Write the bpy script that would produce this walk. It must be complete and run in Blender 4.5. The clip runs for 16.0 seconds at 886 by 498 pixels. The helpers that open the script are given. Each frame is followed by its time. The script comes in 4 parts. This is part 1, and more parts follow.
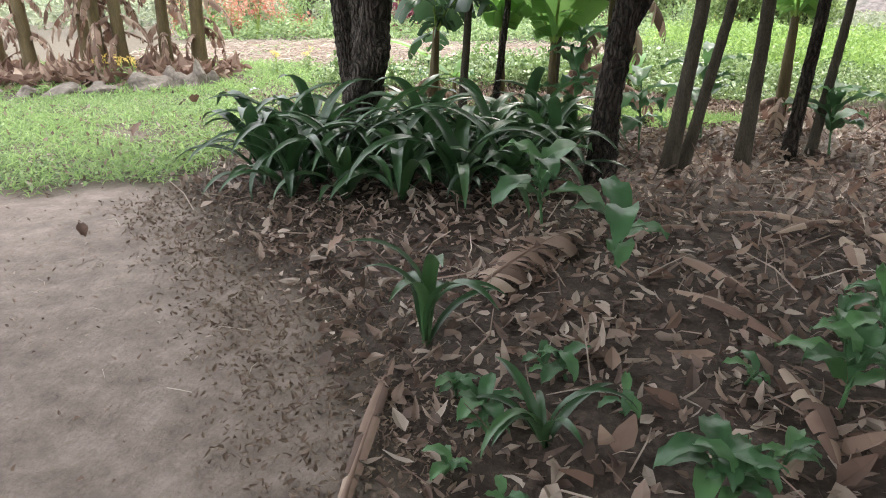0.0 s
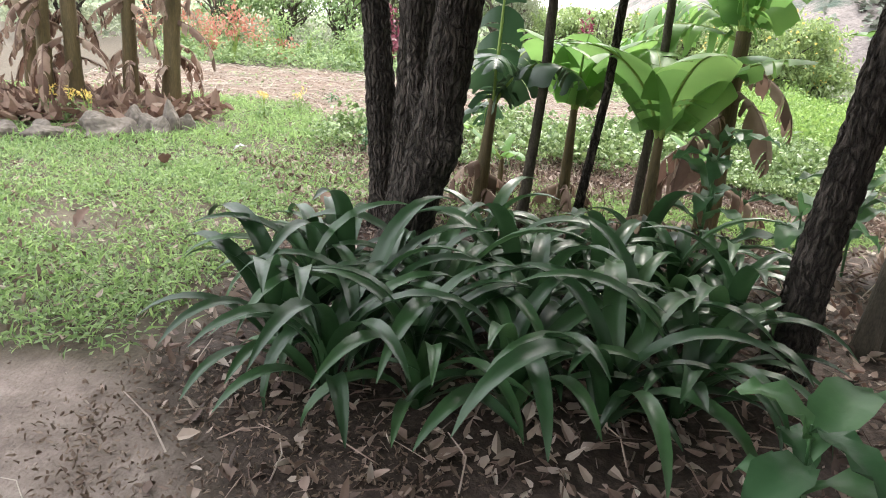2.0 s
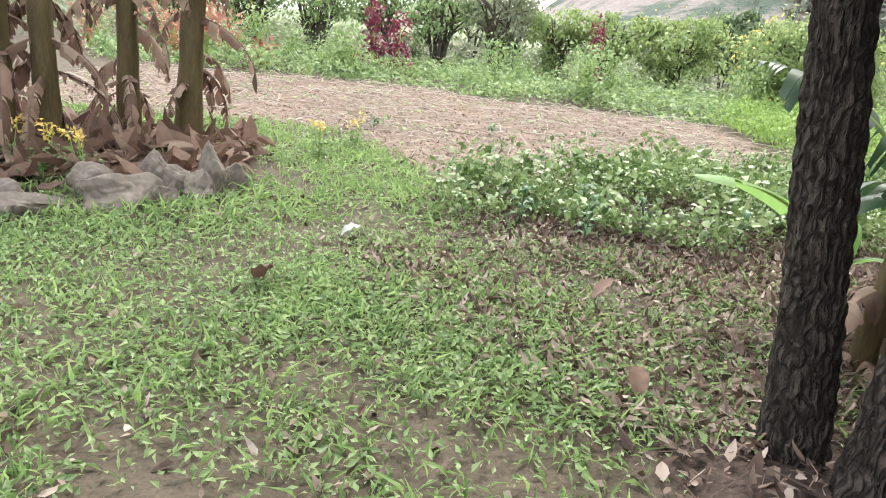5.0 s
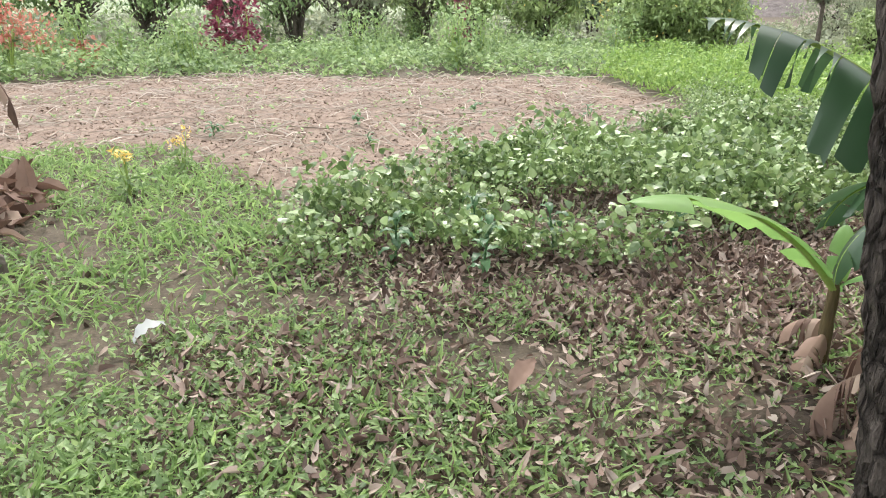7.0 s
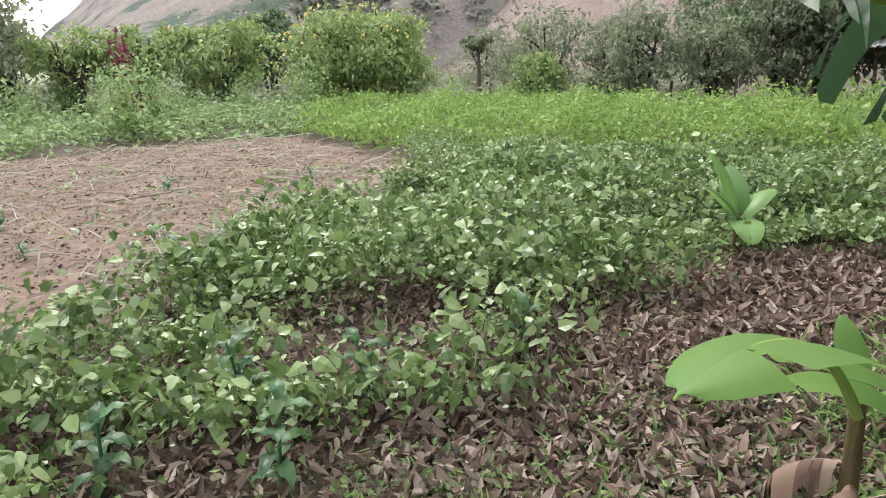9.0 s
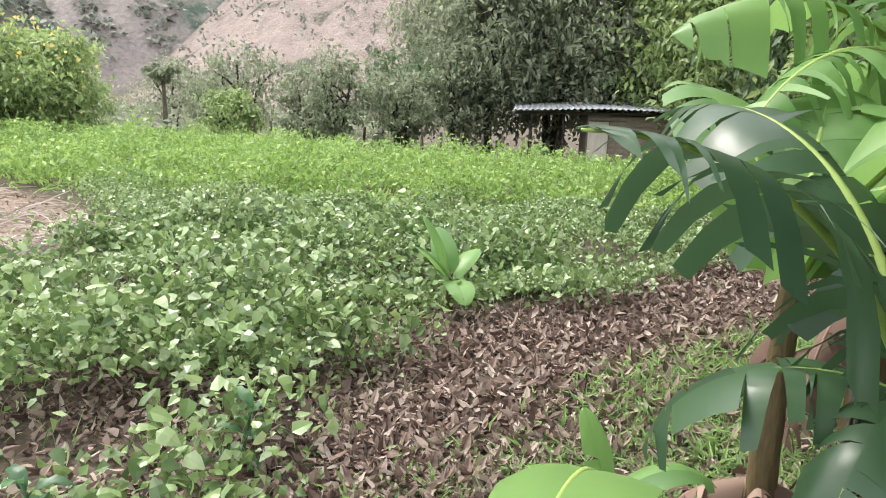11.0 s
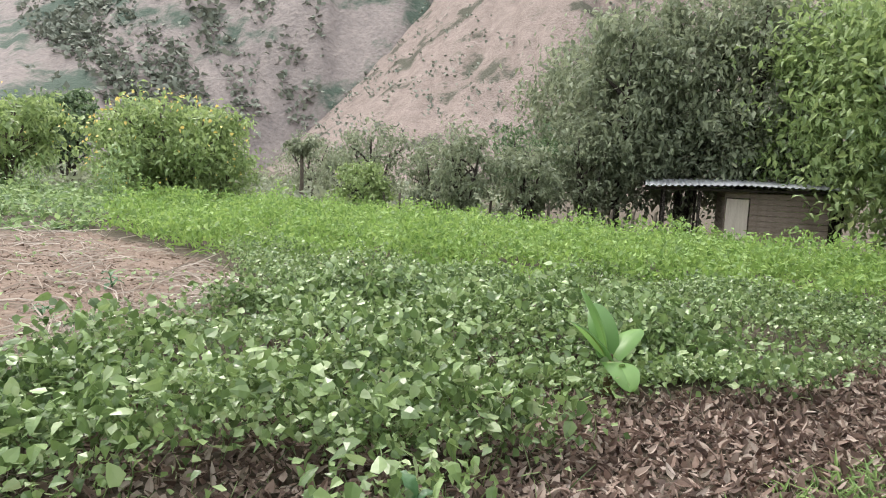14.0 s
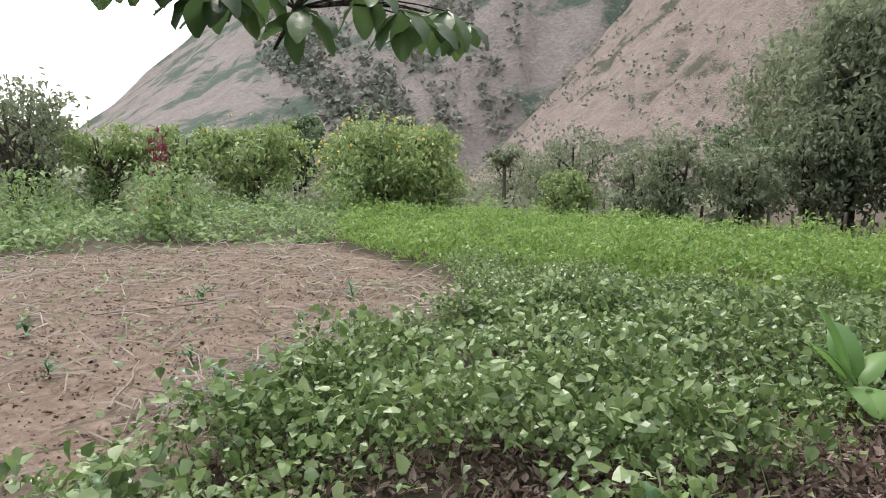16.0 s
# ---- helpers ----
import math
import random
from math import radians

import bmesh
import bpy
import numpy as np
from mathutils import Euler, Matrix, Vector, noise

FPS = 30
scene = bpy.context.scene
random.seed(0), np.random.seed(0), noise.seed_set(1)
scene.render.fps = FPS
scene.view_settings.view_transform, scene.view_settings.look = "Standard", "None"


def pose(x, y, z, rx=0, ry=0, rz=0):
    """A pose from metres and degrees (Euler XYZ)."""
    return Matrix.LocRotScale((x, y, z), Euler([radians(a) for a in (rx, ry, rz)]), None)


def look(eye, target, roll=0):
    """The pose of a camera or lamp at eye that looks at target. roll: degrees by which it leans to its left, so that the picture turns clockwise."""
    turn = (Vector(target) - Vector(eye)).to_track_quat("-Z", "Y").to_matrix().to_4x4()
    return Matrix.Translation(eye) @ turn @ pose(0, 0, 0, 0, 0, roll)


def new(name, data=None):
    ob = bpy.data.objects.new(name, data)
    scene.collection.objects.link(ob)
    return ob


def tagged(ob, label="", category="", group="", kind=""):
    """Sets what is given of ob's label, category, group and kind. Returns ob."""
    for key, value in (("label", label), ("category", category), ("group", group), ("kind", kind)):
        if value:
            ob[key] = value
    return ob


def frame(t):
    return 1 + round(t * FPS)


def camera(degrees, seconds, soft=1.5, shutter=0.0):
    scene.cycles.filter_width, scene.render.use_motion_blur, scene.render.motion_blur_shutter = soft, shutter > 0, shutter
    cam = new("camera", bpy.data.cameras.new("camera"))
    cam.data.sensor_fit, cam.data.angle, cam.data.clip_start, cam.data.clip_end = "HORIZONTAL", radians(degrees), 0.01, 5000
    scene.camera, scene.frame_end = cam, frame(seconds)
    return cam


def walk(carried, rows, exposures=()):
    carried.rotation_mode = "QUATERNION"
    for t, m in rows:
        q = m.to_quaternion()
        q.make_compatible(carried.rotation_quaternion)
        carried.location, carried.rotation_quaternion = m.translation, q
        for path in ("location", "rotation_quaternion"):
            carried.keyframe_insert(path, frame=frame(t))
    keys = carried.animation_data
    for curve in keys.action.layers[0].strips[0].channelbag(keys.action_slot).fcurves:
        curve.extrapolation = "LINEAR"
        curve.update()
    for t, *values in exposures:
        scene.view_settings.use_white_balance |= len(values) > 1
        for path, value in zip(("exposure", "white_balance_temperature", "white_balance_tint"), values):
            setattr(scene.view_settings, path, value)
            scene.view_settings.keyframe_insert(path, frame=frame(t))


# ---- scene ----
cam = camera(66.0, 16.0, soft=1.0)


def go(x, y, z, head, pitch, roll=0):
    return pose(x, y, z, 90 - pitch, 0, -head) @ pose(0, 0, 0, 0, 0, roll)


# seconds, place, heading, downward pitch, roll
ROUTE = [
    (0, -0.036, 0.084, 1.321, -0.33, 20.20, -0.14),
    (0.5, -0.381, 0.610, 1.290, 0.67, 20.99, -0.95),
    (1, -0.665, 0.926, 1.528, 0.37, 22.87, -0.58),
    (1.5, -0.795, 1.398, 1.509, 2.81, 20.43, 3.04),
    (2, -0.850, 2.130, 1.568, 3.48, 17.94, 4.66),
    (2.5, -1.280, 3.062, 1.480, 2.88, 17.26, 0.79),
    (3, -1.701, 3.735, 1.592, 3.74, 16.81, 1.80),
    (3.5, -2.072, 4.395, 1.561, 4.95, 15.96, 2.43),
    (3.7, -2.191, 4.580, 1.524, 4.99, 16.29, 2.42),
    (5.8, -3.054, 5.682, 1.435, 13.88, 19.62, 7.27),
    (6, -2.960, 5.792, 1.424, 15.32, 20.50, 6.43),
    (6.5, -2.563, 6.252, 1.459, 18.18, 21.18, 2.13),
    (7, -2.361, 6.743, 1.533, 18.28, 19.73, -0.37),
    (7.5, -2.306, 7.146, 1.661, 20.23, 17.40, -0.94),
    (8, -2.204, 7.762, 1.570, 23.14, 14.00, 1.85),
    (8.5, -2.127, 8.131, 1.445, 32.85, 14.59, 0.17),
    (9, -1.951, 8.326, 1.409, 43.97, 15.77, -2.72),
    (9.5, -1.862, 8.394, 1.459, 54.16, 15.29, -2.21),
    (10, -1.866, 8.423, 1.497, 63.48, 14.19, -0.14),
    (10.2, -1.835, 8.489, 1.516, 66.09, 14.69, 1.54),
    (12.3, -1.662, 8.733, 1.524, 72.02, 10.69, 1.05),
    (12.5, -1.625, 8.791, 1.504, 70.19, 9.76, 0.98),
    (13, -1.576, 8.884, 1.478, 66.63, 8.44, 1.07),
    (13.5, -1.585, 8.915, 1.459, 64.48, 6.93, 1.53),
    (14, -1.605, 8.976, 1.447, 59.92, 7.07, 2.72),
    (14.5, -1.743, 9.007, 1.485, 54.20, 6.58, 2.47),
    (15, -1.877, 8.975, 1.535, 50.48, 6.95, 1.66),
    (15.5, -1.871, 8.979, 1.532, 47.42, 6.95, 0.99),
    (16, -1.919, 8.952, 1.553, 43.26, 7.00, 0.28),
]
walk(cam, [(r[0], go(*r[1:])) for r in ROUTE], [(0.0, 1.4), (2.0, 1.35), (3.5, 1.15), (7.0, 0.9), (8.0, 0.4), (9.0, 0.45), (10.0, 0.95), (12.5, 0.95), (14.5, 0.4), (16.0, 0.15)])

# ---------------------------------------------------------------- light
world = bpy.data.worlds.new("overcast_sky")
scene.world = world
world.use_nodes = True
wn, wl = world.node_tree.nodes, world.node_tree.links
wn.clear()
sky = wn.new("ShaderNodeTexSky")
sky.sky_type, sky.sun_disc = "NISHITA", False
sky.sun_elevation, sky.sun_rotation = radians(58), radians(20)
sky.air_density, sky.dust_density = 1.0, 6.0
cloud = wn.new("ShaderNodeBackground")
cloud.inputs[0].default_value, cloud.inputs[1].default_value = (0.97, 0.985, 1.0, 1), 1.35
clear = wn.new("ShaderNodeBackground")
clear.inputs[1].default_value = 0.06
mixs = wn.new("ShaderNodeAddShader")
outw = wn.new("ShaderNodeOutputWorld")
wl.new(sky.outputs[0], clear.inputs[0])
wl.new(clear.outputs[0], mixs.inputs[0])
wl.new(cloud.outputs[0], mixs.inputs[1])
wl.new(mixs.outputs[0], outw.inputs[0])

sun_data = bpy.data.lights.new("sun", "SUN")
sun_data.energy, sun_data.angle, sun_data.color = 1.7, radians(14), (1.0, 0.96, 0.9)
sun = new("sun", sun_data)
sun.matrix_world = look((0, 0, 30), (-5.4, -14.9, 4.6))

# ---------------------------------------------------------------- materials


def ramp(nodes, stops):
    r = nodes.new("ShaderNodeValToRGB")
    while len(r.color_ramp.elements) < len(stops):
        r.color_ramp.elements.new(0.5)
    for e, (p, c) in zip(r.color_ramp.elements, stops):
        e.position, e.color = p, (*c, 1)
    return r


def leafy(name, colours, rough=0.45, through_light=0.35, scale=14.0, holes=False):
    """A leaf: colour varied leaf by leaf and by fine mottling, some light passing through."""
    colours = [tuple(0.78 * k + 0.22 * (0.3 * c[0] + 0.6 * c[1] + 0.1 * c[2]) for k in c) for c in colours]
    m = bpy.data.materials.new(name)
    m.use_nodes = True
    n, l = m.node_tree.nodes, m.node_tree.links
    n.clear()
    geo = n.new("ShaderNodeNewGeometry")
    info = n.new("ShaderNodeObjectInfo")
    tex = n.new("ShaderNodeTexNoise")
    tex.inputs["Scale"].default_value = scale
    tex.inputs["Detail"].default_value = 4
    co = n.new("ShaderNodeTexCoord")
    l.new(co.outputs["Object"], tex.inputs["Vector"])
    add = n.new("ShaderNodeMath")
    add.operation = "ADD"
    l.new(geo.outputs["Random Per Island"], add.inputs[0])
    l.new(info.outputs["Random"], add.inputs[1])
    fr = n.new("ShaderNodeMath")
    fr.operation = "FRACT"
    l.new(add.outputs[0], fr.inputs[0])
    mx = n.new("ShaderNodeMix")
    mx.data_type = "FLOAT"
    mx.inputs[0].default_value = 0.35
    l.new(fr.outputs[0], mx.inputs[2])
    l.new(tex.outputs[0], mx.inputs[3])
    k = len(colours) - 1
    r = ramp(n, [(0.06 + 0.88 * i / k, c) for i, c in enumerate(colours)])
    l.new(mx.outputs[0], r.inputs[0])
    b = n.new("ShaderNodeBsdfPrincipled")
    b.inputs["Roughness"].default_value = rough
    b.inputs["Specular IOR Level"].default_value = 0.5
    l.new(r.outputs[0], b.inputs["Base Color"])
    bump = n.new("ShaderNodeBump")
    bump.inputs["Strength"].default_value = 0.25
    bump.inputs["Distance"].default_value = 0.01
    l.new(tex.outputs[0], bump.inputs["Height"])
    l.new(bump.outputs[0], b.inputs["Normal"])
    tr = n.new("ShaderNodeBsdfTranslucent")
    hs = n.new("ShaderNodeHueSaturation")
    hs.inputs["Hue"].default_value = 0.49
    hs.inputs["Value"].default_value = 1.5
    l.new(r.outputs[0], hs.inputs["Color"])
    l.new(hs.outputs[0], tr.inputs[0])
    ms = n.new("ShaderNodeMixShader")
    ms.inputs[0].default_value = through_light
    l.new(b.outputs[0], ms.inputs[1])
    l.new(tr.outputs[0], ms.inputs[2])
    o = n.new("ShaderNodeOutputMaterial")
    l.new(ms.outputs[0], o.inputs[0])
    return m


def solid(name, colours, scale=6.0, rough=0.85, bump=0.5, stretch=(1, 1, 1), dist=0.02, metal=0.0, detail=8):
    """An opaque rough surface with two scales of variation."""
    m = bpy.data.materials.new(name)
    m.use_nodes = True
    n, l = m.node_tree.nodes, m.node_tree.links
    b = n["Principled BSDF"]
    b.inputs["Roughness"].default_value = rough
    b.inputs["Metallic"].default_value = metal
    b.inputs["Specular IOR Level"].default_value = 0.3
    co, mp = n.new("ShaderNodeTexCoord"), n.new("ShaderNodeMapping")
    mp.inputs["Scale"].default_value = stretch
    l.new(co.outputs["Object"], mp.inputs["Vector"])
    big, fine = n.new("ShaderNodeTexNoise"), n.new("ShaderNodeTexNoise")
    big.inputs["Scale"].default_value, fine.inputs["Scale"].default_value = scale, scale * 6
    big.inputs["Detail"].default_value = fine.inputs["Detail"].default_value = detail
    for t in (big, fine):
        l.new(mp.outputs[0], t.inputs["Vector"])
    geo = n.new("ShaderNodeNewGeometry")
    mx, m2 = n.new("ShaderNodeMix"), n.new("ShaderNodeMix")
    mx.inputs[0].default_value, m2.inputs[0].default_value = 0.5, 0.18
    l.new(big.outputs[0], mx.inputs[2])
    l.new(fine.outputs[0], mx.inputs[3])
    l.new(mx.outputs[0], m2.inputs[2])
    l.new(geo.outputs["Random Per Island"], m2.inputs[3])
    k = len(colours) - 1
    r = ramp(n, [(0.3 + 0.4 * i / k, c) for i, c in enumerate(colours)])
    l.new(m2.outputs[0], r.inputs[0])
    l.new(r.outputs[0], b.inputs["Base Color"])
    bp = n.new("ShaderNodeBump")
    bp.inputs["Strength"].default_value, bp.inputs["Distance"].default_value = bump, dist
    l.new(mx.outputs[0], bp.inputs["Height"])
    l.new(bp.outputs[0], b.inputs["Normal"])
    return m


def ground_material():
    """Bare path, leaf-strewn earth, tilled soil and weedy ground, blended by the zones of the sheet."""
    m = solid("earth", [(0.03, 0.024, 0.017), (0.062, 0.05, 0.035), (0.115, 0.092, 0.066)], scale=9, bump=0.9, dist=0.02)
    n, l = m.node_tree.nodes, m.node_tree.links
    b = n["Principled BSDF"]
    co = n.new("ShaderNodeTexCoord")
    att = n.new("ShaderNodeVertexColor")
    att.layer_name = "zone"
    sep = n.new("ShaderNodeSeparateColor")
    l.new(att.outputs[0], sep.inputs[0])
    base = b.inputs["Base Color"].links[0].from_socket
    looks = {
        "Red": [(0.3, (0.105, 0.08, 0.066)), (0.5, (0.2, 0.158, 0.134)), (0.7, (0.31, 0.255, 0.222))],
        "Green": [(0.3, (0.022, 0.016, 0.013)), (0.5, (0.06, 0.042, 0.034)), (0.7, (0.13, 0.098, 0.082))],
        "Blue": [(0.3, (0.085, 0.058, 0.044)), (0.5, (0.17, 0.122, 0.093)), (0.7, (0.3, 0.235, 0.185))],
    }
    for k, (channel, stops) in enumerate(looks.items()):
        t = n.new("ShaderNodeTexNoise")
        t.inputs["Scale"].default_value, t.inputs["Detail"].default_value = (5.0, 18, 9)[k], 15
        t.inputs["Roughness"].default_value = 0.78
        l.new(co.outputs["Object"], t.inputs["Vector"])
        r = ramp(n, stops)
        l.new(t.outputs[0], r.inputs[0])
        mx = n.new("ShaderNodeMix")
        mx.data_type = "RGBA"
        l.new(sep.outputs[channel], mx.inputs[0])
        l.new(base, mx.inputs[6])
        l.new(r.outputs[0], mx.inputs[7])
        base = mx.outputs[2]
    l.new(base, b.inputs["Base Color"])
    return m


M = {
    "earth": ground_material(),
    "strap": leafy("strap_leaf", [(0.012, 0.045, 0.012), (0.022, 0.078, 0.02), (0.045, 0.13, 0.03)], 0.36, 0.22),
    "broad": leafy("broad_leaf", [(0.03, 0.1, 0.03), (0.05, 0.16, 0.05), (0.09, 0.24, 0.06)], 0.4, 0.3),
    "grass": leafy("grass_blade", [(0.1, 0.19, 0.045), (0.19, 0.34, 0.07), (0.33, 0.5, 0.13)], 0.5, 0.4),
    "weed": leafy("weed_leaf", [(0.07, 0.14, 0.04), (0.17, 0.29, 0.075), (0.32, 0.45, 0.15)], 0.5, 0.35),
    "bean": leafy("bean_leaf", [(0.04, 0.085, 0.016), (0.11, 0.2, 0.042), (0.22, 0.345, 0.08), (0.4, 0.48, 0.26)], 0.34, 0.22),
    "peanut": leafy("groundnut_leaf", [(0.075, 0.17, 0.012), (0.175, 0.33, 0.03), (0.31, 0.46, 0.07)], 0.5, 0.35),
    "litter": leafy("dead_leaf", [(0.035, 0.022, 0.017), (0.115, 0.066, 0.047), (0.23, 0.145, 0.105), (0.37, 0.275, 0.215), (0.52, 0.44, 0.375)], 0.75, 0.1),
    "straw": leafy("straw", [(0.2, 0.145, 0.105), (0.36, 0.285, 0.22), (0.54, 0.46, 0.38)], 0.8, 0.05),
    "bark": solid("bark", [(0.04, 0.033, 0.028), (0.11, 0.09, 0.078), (0.27, 0.235, 0.21)], 6, 0.95, 1.0, (5, 5, 0.8), 0.06),
    "pale_bark": solid("pale_bark", [(0.035, 0.03, 0.023), (0.085, 0.072, 0.055), (0.16, 0.14, 0.11)], 7, 0.9, 0.7, (3, 3, 1)),
    "stem": solid("banana_stem", [(0.045, 0.03, 0.02), (0.1, 0.075, 0.035), (0.17, 0.12, 0.06)], 5, 0.6, 0.4, (3, 3, 0.5)),
    "banana": leafy("banana_leaf", [(0.065, 0.19, 0.03), (0.12, 0.3, 0.04), (0.21, 0.43, 0.065)], 0.42, 0.4, 5),
    # Banana leaf again in darker greens, with shade painted into the colour.
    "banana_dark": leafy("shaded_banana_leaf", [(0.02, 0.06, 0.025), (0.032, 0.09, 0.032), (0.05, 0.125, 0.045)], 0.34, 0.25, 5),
    "rib": solid("leaf_rib", [(0.2, 0.3, 0.07), (0.32, 0.42, 0.12)], 9, 0.5, 0.1),
    "dry": leafy("dry_banana_leaf", [(0.07, 0.035, 0.024), (0.16, 0.085, 0.055), (0.28, 0.17, 0.115), (0.44, 0.33, 0.24)], 0.8, 0.15, 9),
    "rock": solid("rock", [(0.08, 0.07, 0.06), (0.17, 0.145, 0.125), (0.3, 0.265, 0.235)], 3, 0.9, 0.6),
    "tree": leafy("tree_leaf", [(0.045, 0.09, 0.035), (0.09, 0.16, 0.055), (0.16, 0.25, 0.09)], 0.5, 0.35, 2),
    "tree_near": leafy("branch_leaf", [(0.03, 0.07, 0.02), (0.06, 0.13, 0.03), (0.1, 0.2, 0.04)], 0.4, 0.3, 40),
    "pale_leaf": leafy("bleached_leaf", [(0.26, 0.28, 0.27), (0.38, 0.4, 0.39)], 0.7, 0.1),
    "far_scrub": leafy("slope_scrub", [(0.1, 0.125, 0.09), (0.16, 0.185, 0.135), (0.22, 0.24, 0.18)], 0.8, 0.1, 1),
    "light_tree": leafy("bright_tree_leaf", [(0.1, 0.17, 0.04), (0.2, 0.3, 0.07), (0.34, 0.45, 0.13)], 0.5, 0.35, 2),
    "dry_tree": leafy("dusty_tree_leaf", [(0.09, 0.12, 0.065), (0.18, 0.22, 0.115), (0.29, 0.33, 0.19)], 0.6, 0.35, 2),
    "yellow": leafy("yellow_petal", [(0.6, 0.4, 0.03), (0.8, 0.6, 0.06)], 0.5, 0.2),
    "maroon": leafy("amaranth_leaf", [(0.1, 0.01, 0.025), (0.2, 0.02, 0.05), (0.3, 0.05, 0.09)], 0.5, 0.25),
    "coral": leafy("croton_leaf", [(0.35, 0.09, 0.05), (0.5, 0.18, 0.1), (0.3, 0.22, 0.1)], 0.5, 0.25),
    "board": solid("grey_board", [(0.12, 0.09, 0.07), (0.22, 0.175, 0.14), (0.34, 0.29, 0.24)], 4, 0.9, 0.4, (1, 1, 6)),
    "pale_board": solid("pale_board", [(0.4, 0.34, 0.28), (0.52, 0.46, 0.39), (0.62, 0.56, 0.49)], 3, 0.85, 0.3, (6, 6, 0.6)),
    "tin": solid("tin", [(0.3, 0.31, 0.33), (0.45, 0.47, 0.5), (0.55, 0.57, 0.6)], 2, 0.45, 0.1, metal=0.6),
    "soil": solid("tilled_soil", [(0.11, 0.078, 0.06), (0.18, 0.13, 0.1), (0.29, 0.225, 0.178)], 6, 0.95, 0.8),
    # Rafter timber coloured nearly black: shade under the roof is in the colour.
    "shade_inside": solid("roof_shade_timber", [(0.03, 0.025, 0.02), (0.06, 0.05, 0.04)], 4),
}



def furrow(m, scale):
    """Cracks between plates of bark, upright and uneven."""
    n, l = m.node_tree.nodes, m.node_tree.links
    b = n["Principled BSDF"]
    base, bump = b.inputs["Base Color"].links[0].from_socket, b.inputs["Normal"].links[0].from_node
    co, mp, wob, add = n.new("ShaderNodeTexCoord"), n.new("ShaderNodeMapping"), n.new("ShaderNodeTexNoise"), n.new("ShaderNodeMix")
    mp.inputs["Scale"].default_value = (scale, scale, scale * 0.13)
    wob.inputs["Scale"].default_value = 6
    add.data_type = "RGBA"
    add.inputs[0].default_value = 0.12
    l.new(co.outputs["Object"], wob.inputs["Vector"])
    l.new(co.outputs["Object"], add.inputs[6])
    l.new(wob.outputs["Color"], add.inputs[7])
    l.new(add.outputs[2], mp.inputs["Vector"])
    v = n.new("ShaderNodeTexVoronoi")
    v.feature = "DISTANCE_TO_EDGE"
    v.inputs["Scale"].default_value = 1.0
    l.new(mp.outputs[0], v.inputs["Vector"])
    r = ramp(n, [(0.0, (0.24, 0.22, 0.21)), (0.26, (1, 1, 1))])
    l.new(v.outputs["Distance"], r.inputs[0])
    mu = n.new("ShaderNodeMix")
    mu.data_type, mu.blend_type = "RGBA", "MULTIPLY"
    mu.inputs[0].default_value = 1.0
    l.new(base, mu.inputs[6])
    l.new(r.outputs[0], mu.inputs[7])
    l.new(mu.outputs[2], b.inputs["Base Color"])
    b2 = n.new("ShaderNodeBump")
    b2.inputs["Strength"].default_value, b2.inputs["Distance"].default_value = 1.0, 0.05
    l.new(r.outputs[0], b2.inputs["Height"])
    l.new(bump.outputs[0], b2.inputs["Normal"])
    l.new(b2.outputs[0], b.inputs["Normal"])


furrow(M["bark"], 31)

# ---------------------------------------------------------------- builders
R = np.random.default_rng(7)


def mesh(name, v, f, mat, smooth=False):
    me = bpy.data.meshes.new(name)
    me.from_pydata(np.asarray(v, float).tolist(), [], f if isinstance(f, list) else f.tolist())
    me.materials.append(mat)
    if smooth:
        me.shade_smooth()
    me.update()
    return me


def part(name, me, parent=None, at=None, label=""):
    ob = new(name, me)
    if parent:
        ob.parent = parent
    if at is not None:
        ob.matrix_basis = at
    return tagged(ob, label, kind="stuff" if name in ("crown", "head", "foliage", "blossoms") else "")


def thing(name, label, category, at=None, group="", kind="", me=None):
    ob = new(name, me)
    if at is not None:
        ob.matrix_basis = at
    return tagged(ob, label, category, group, kind)


def turns(yaw, tilt, roll):
    """Rotation matrices: roll about y, tilt about x, then yaw about z."""
    cy, sy, ct, st, cr, sr = np.cos(yaw), np.sin(yaw), np.cos(tilt), np.sin(tilt), np.cos(roll), np.sin(roll)
    z, o = np.zeros_like(yaw), np.ones_like(yaw)
    rz = np.array([[cy, -sy, z], [sy, cy, z], [z, z, o]]).transpose(2, 0, 1)
    rx = np.array([[o, z, z], [z, ct, -st], [z, st, ct]]).transpose(2, 0, 1)
    ry = np.array([[cr, z, sr], [z, o, z], [-sr, z, cr]]).transpose(2, 0, 1)
    return rz @ rx @ ry


def strew(shapes, places, yaw, tilt, roll, size):
    """Many copies of small shapes joined into arrays of vertices and faces."""
    vs, fs, base = [], [], 0
    pick = R.integers(0, len(shapes), len(places))
    rot = turns(yaw, tilt, roll)
    for k, (v, f) in enumerate(shapes):
        s = pick == k
        if not s.any():
            continue
        v = np.asarray(v, float)
        w = np.einsum("nij,kj->nki", rot[s], v) * size[s][:, None, None] + places[s][:, None, :]
        n = len(w)
        vs.append(w.reshape(-1, 3))
        f = np.asarray(f)
        fs.append((f[None] + (np.arange(n) * len(v))[:, None, None] + base).reshape(-1, f.shape[1]))
        base += n * len(v)
    return np.concatenate(vs), np.concatenate(fs)


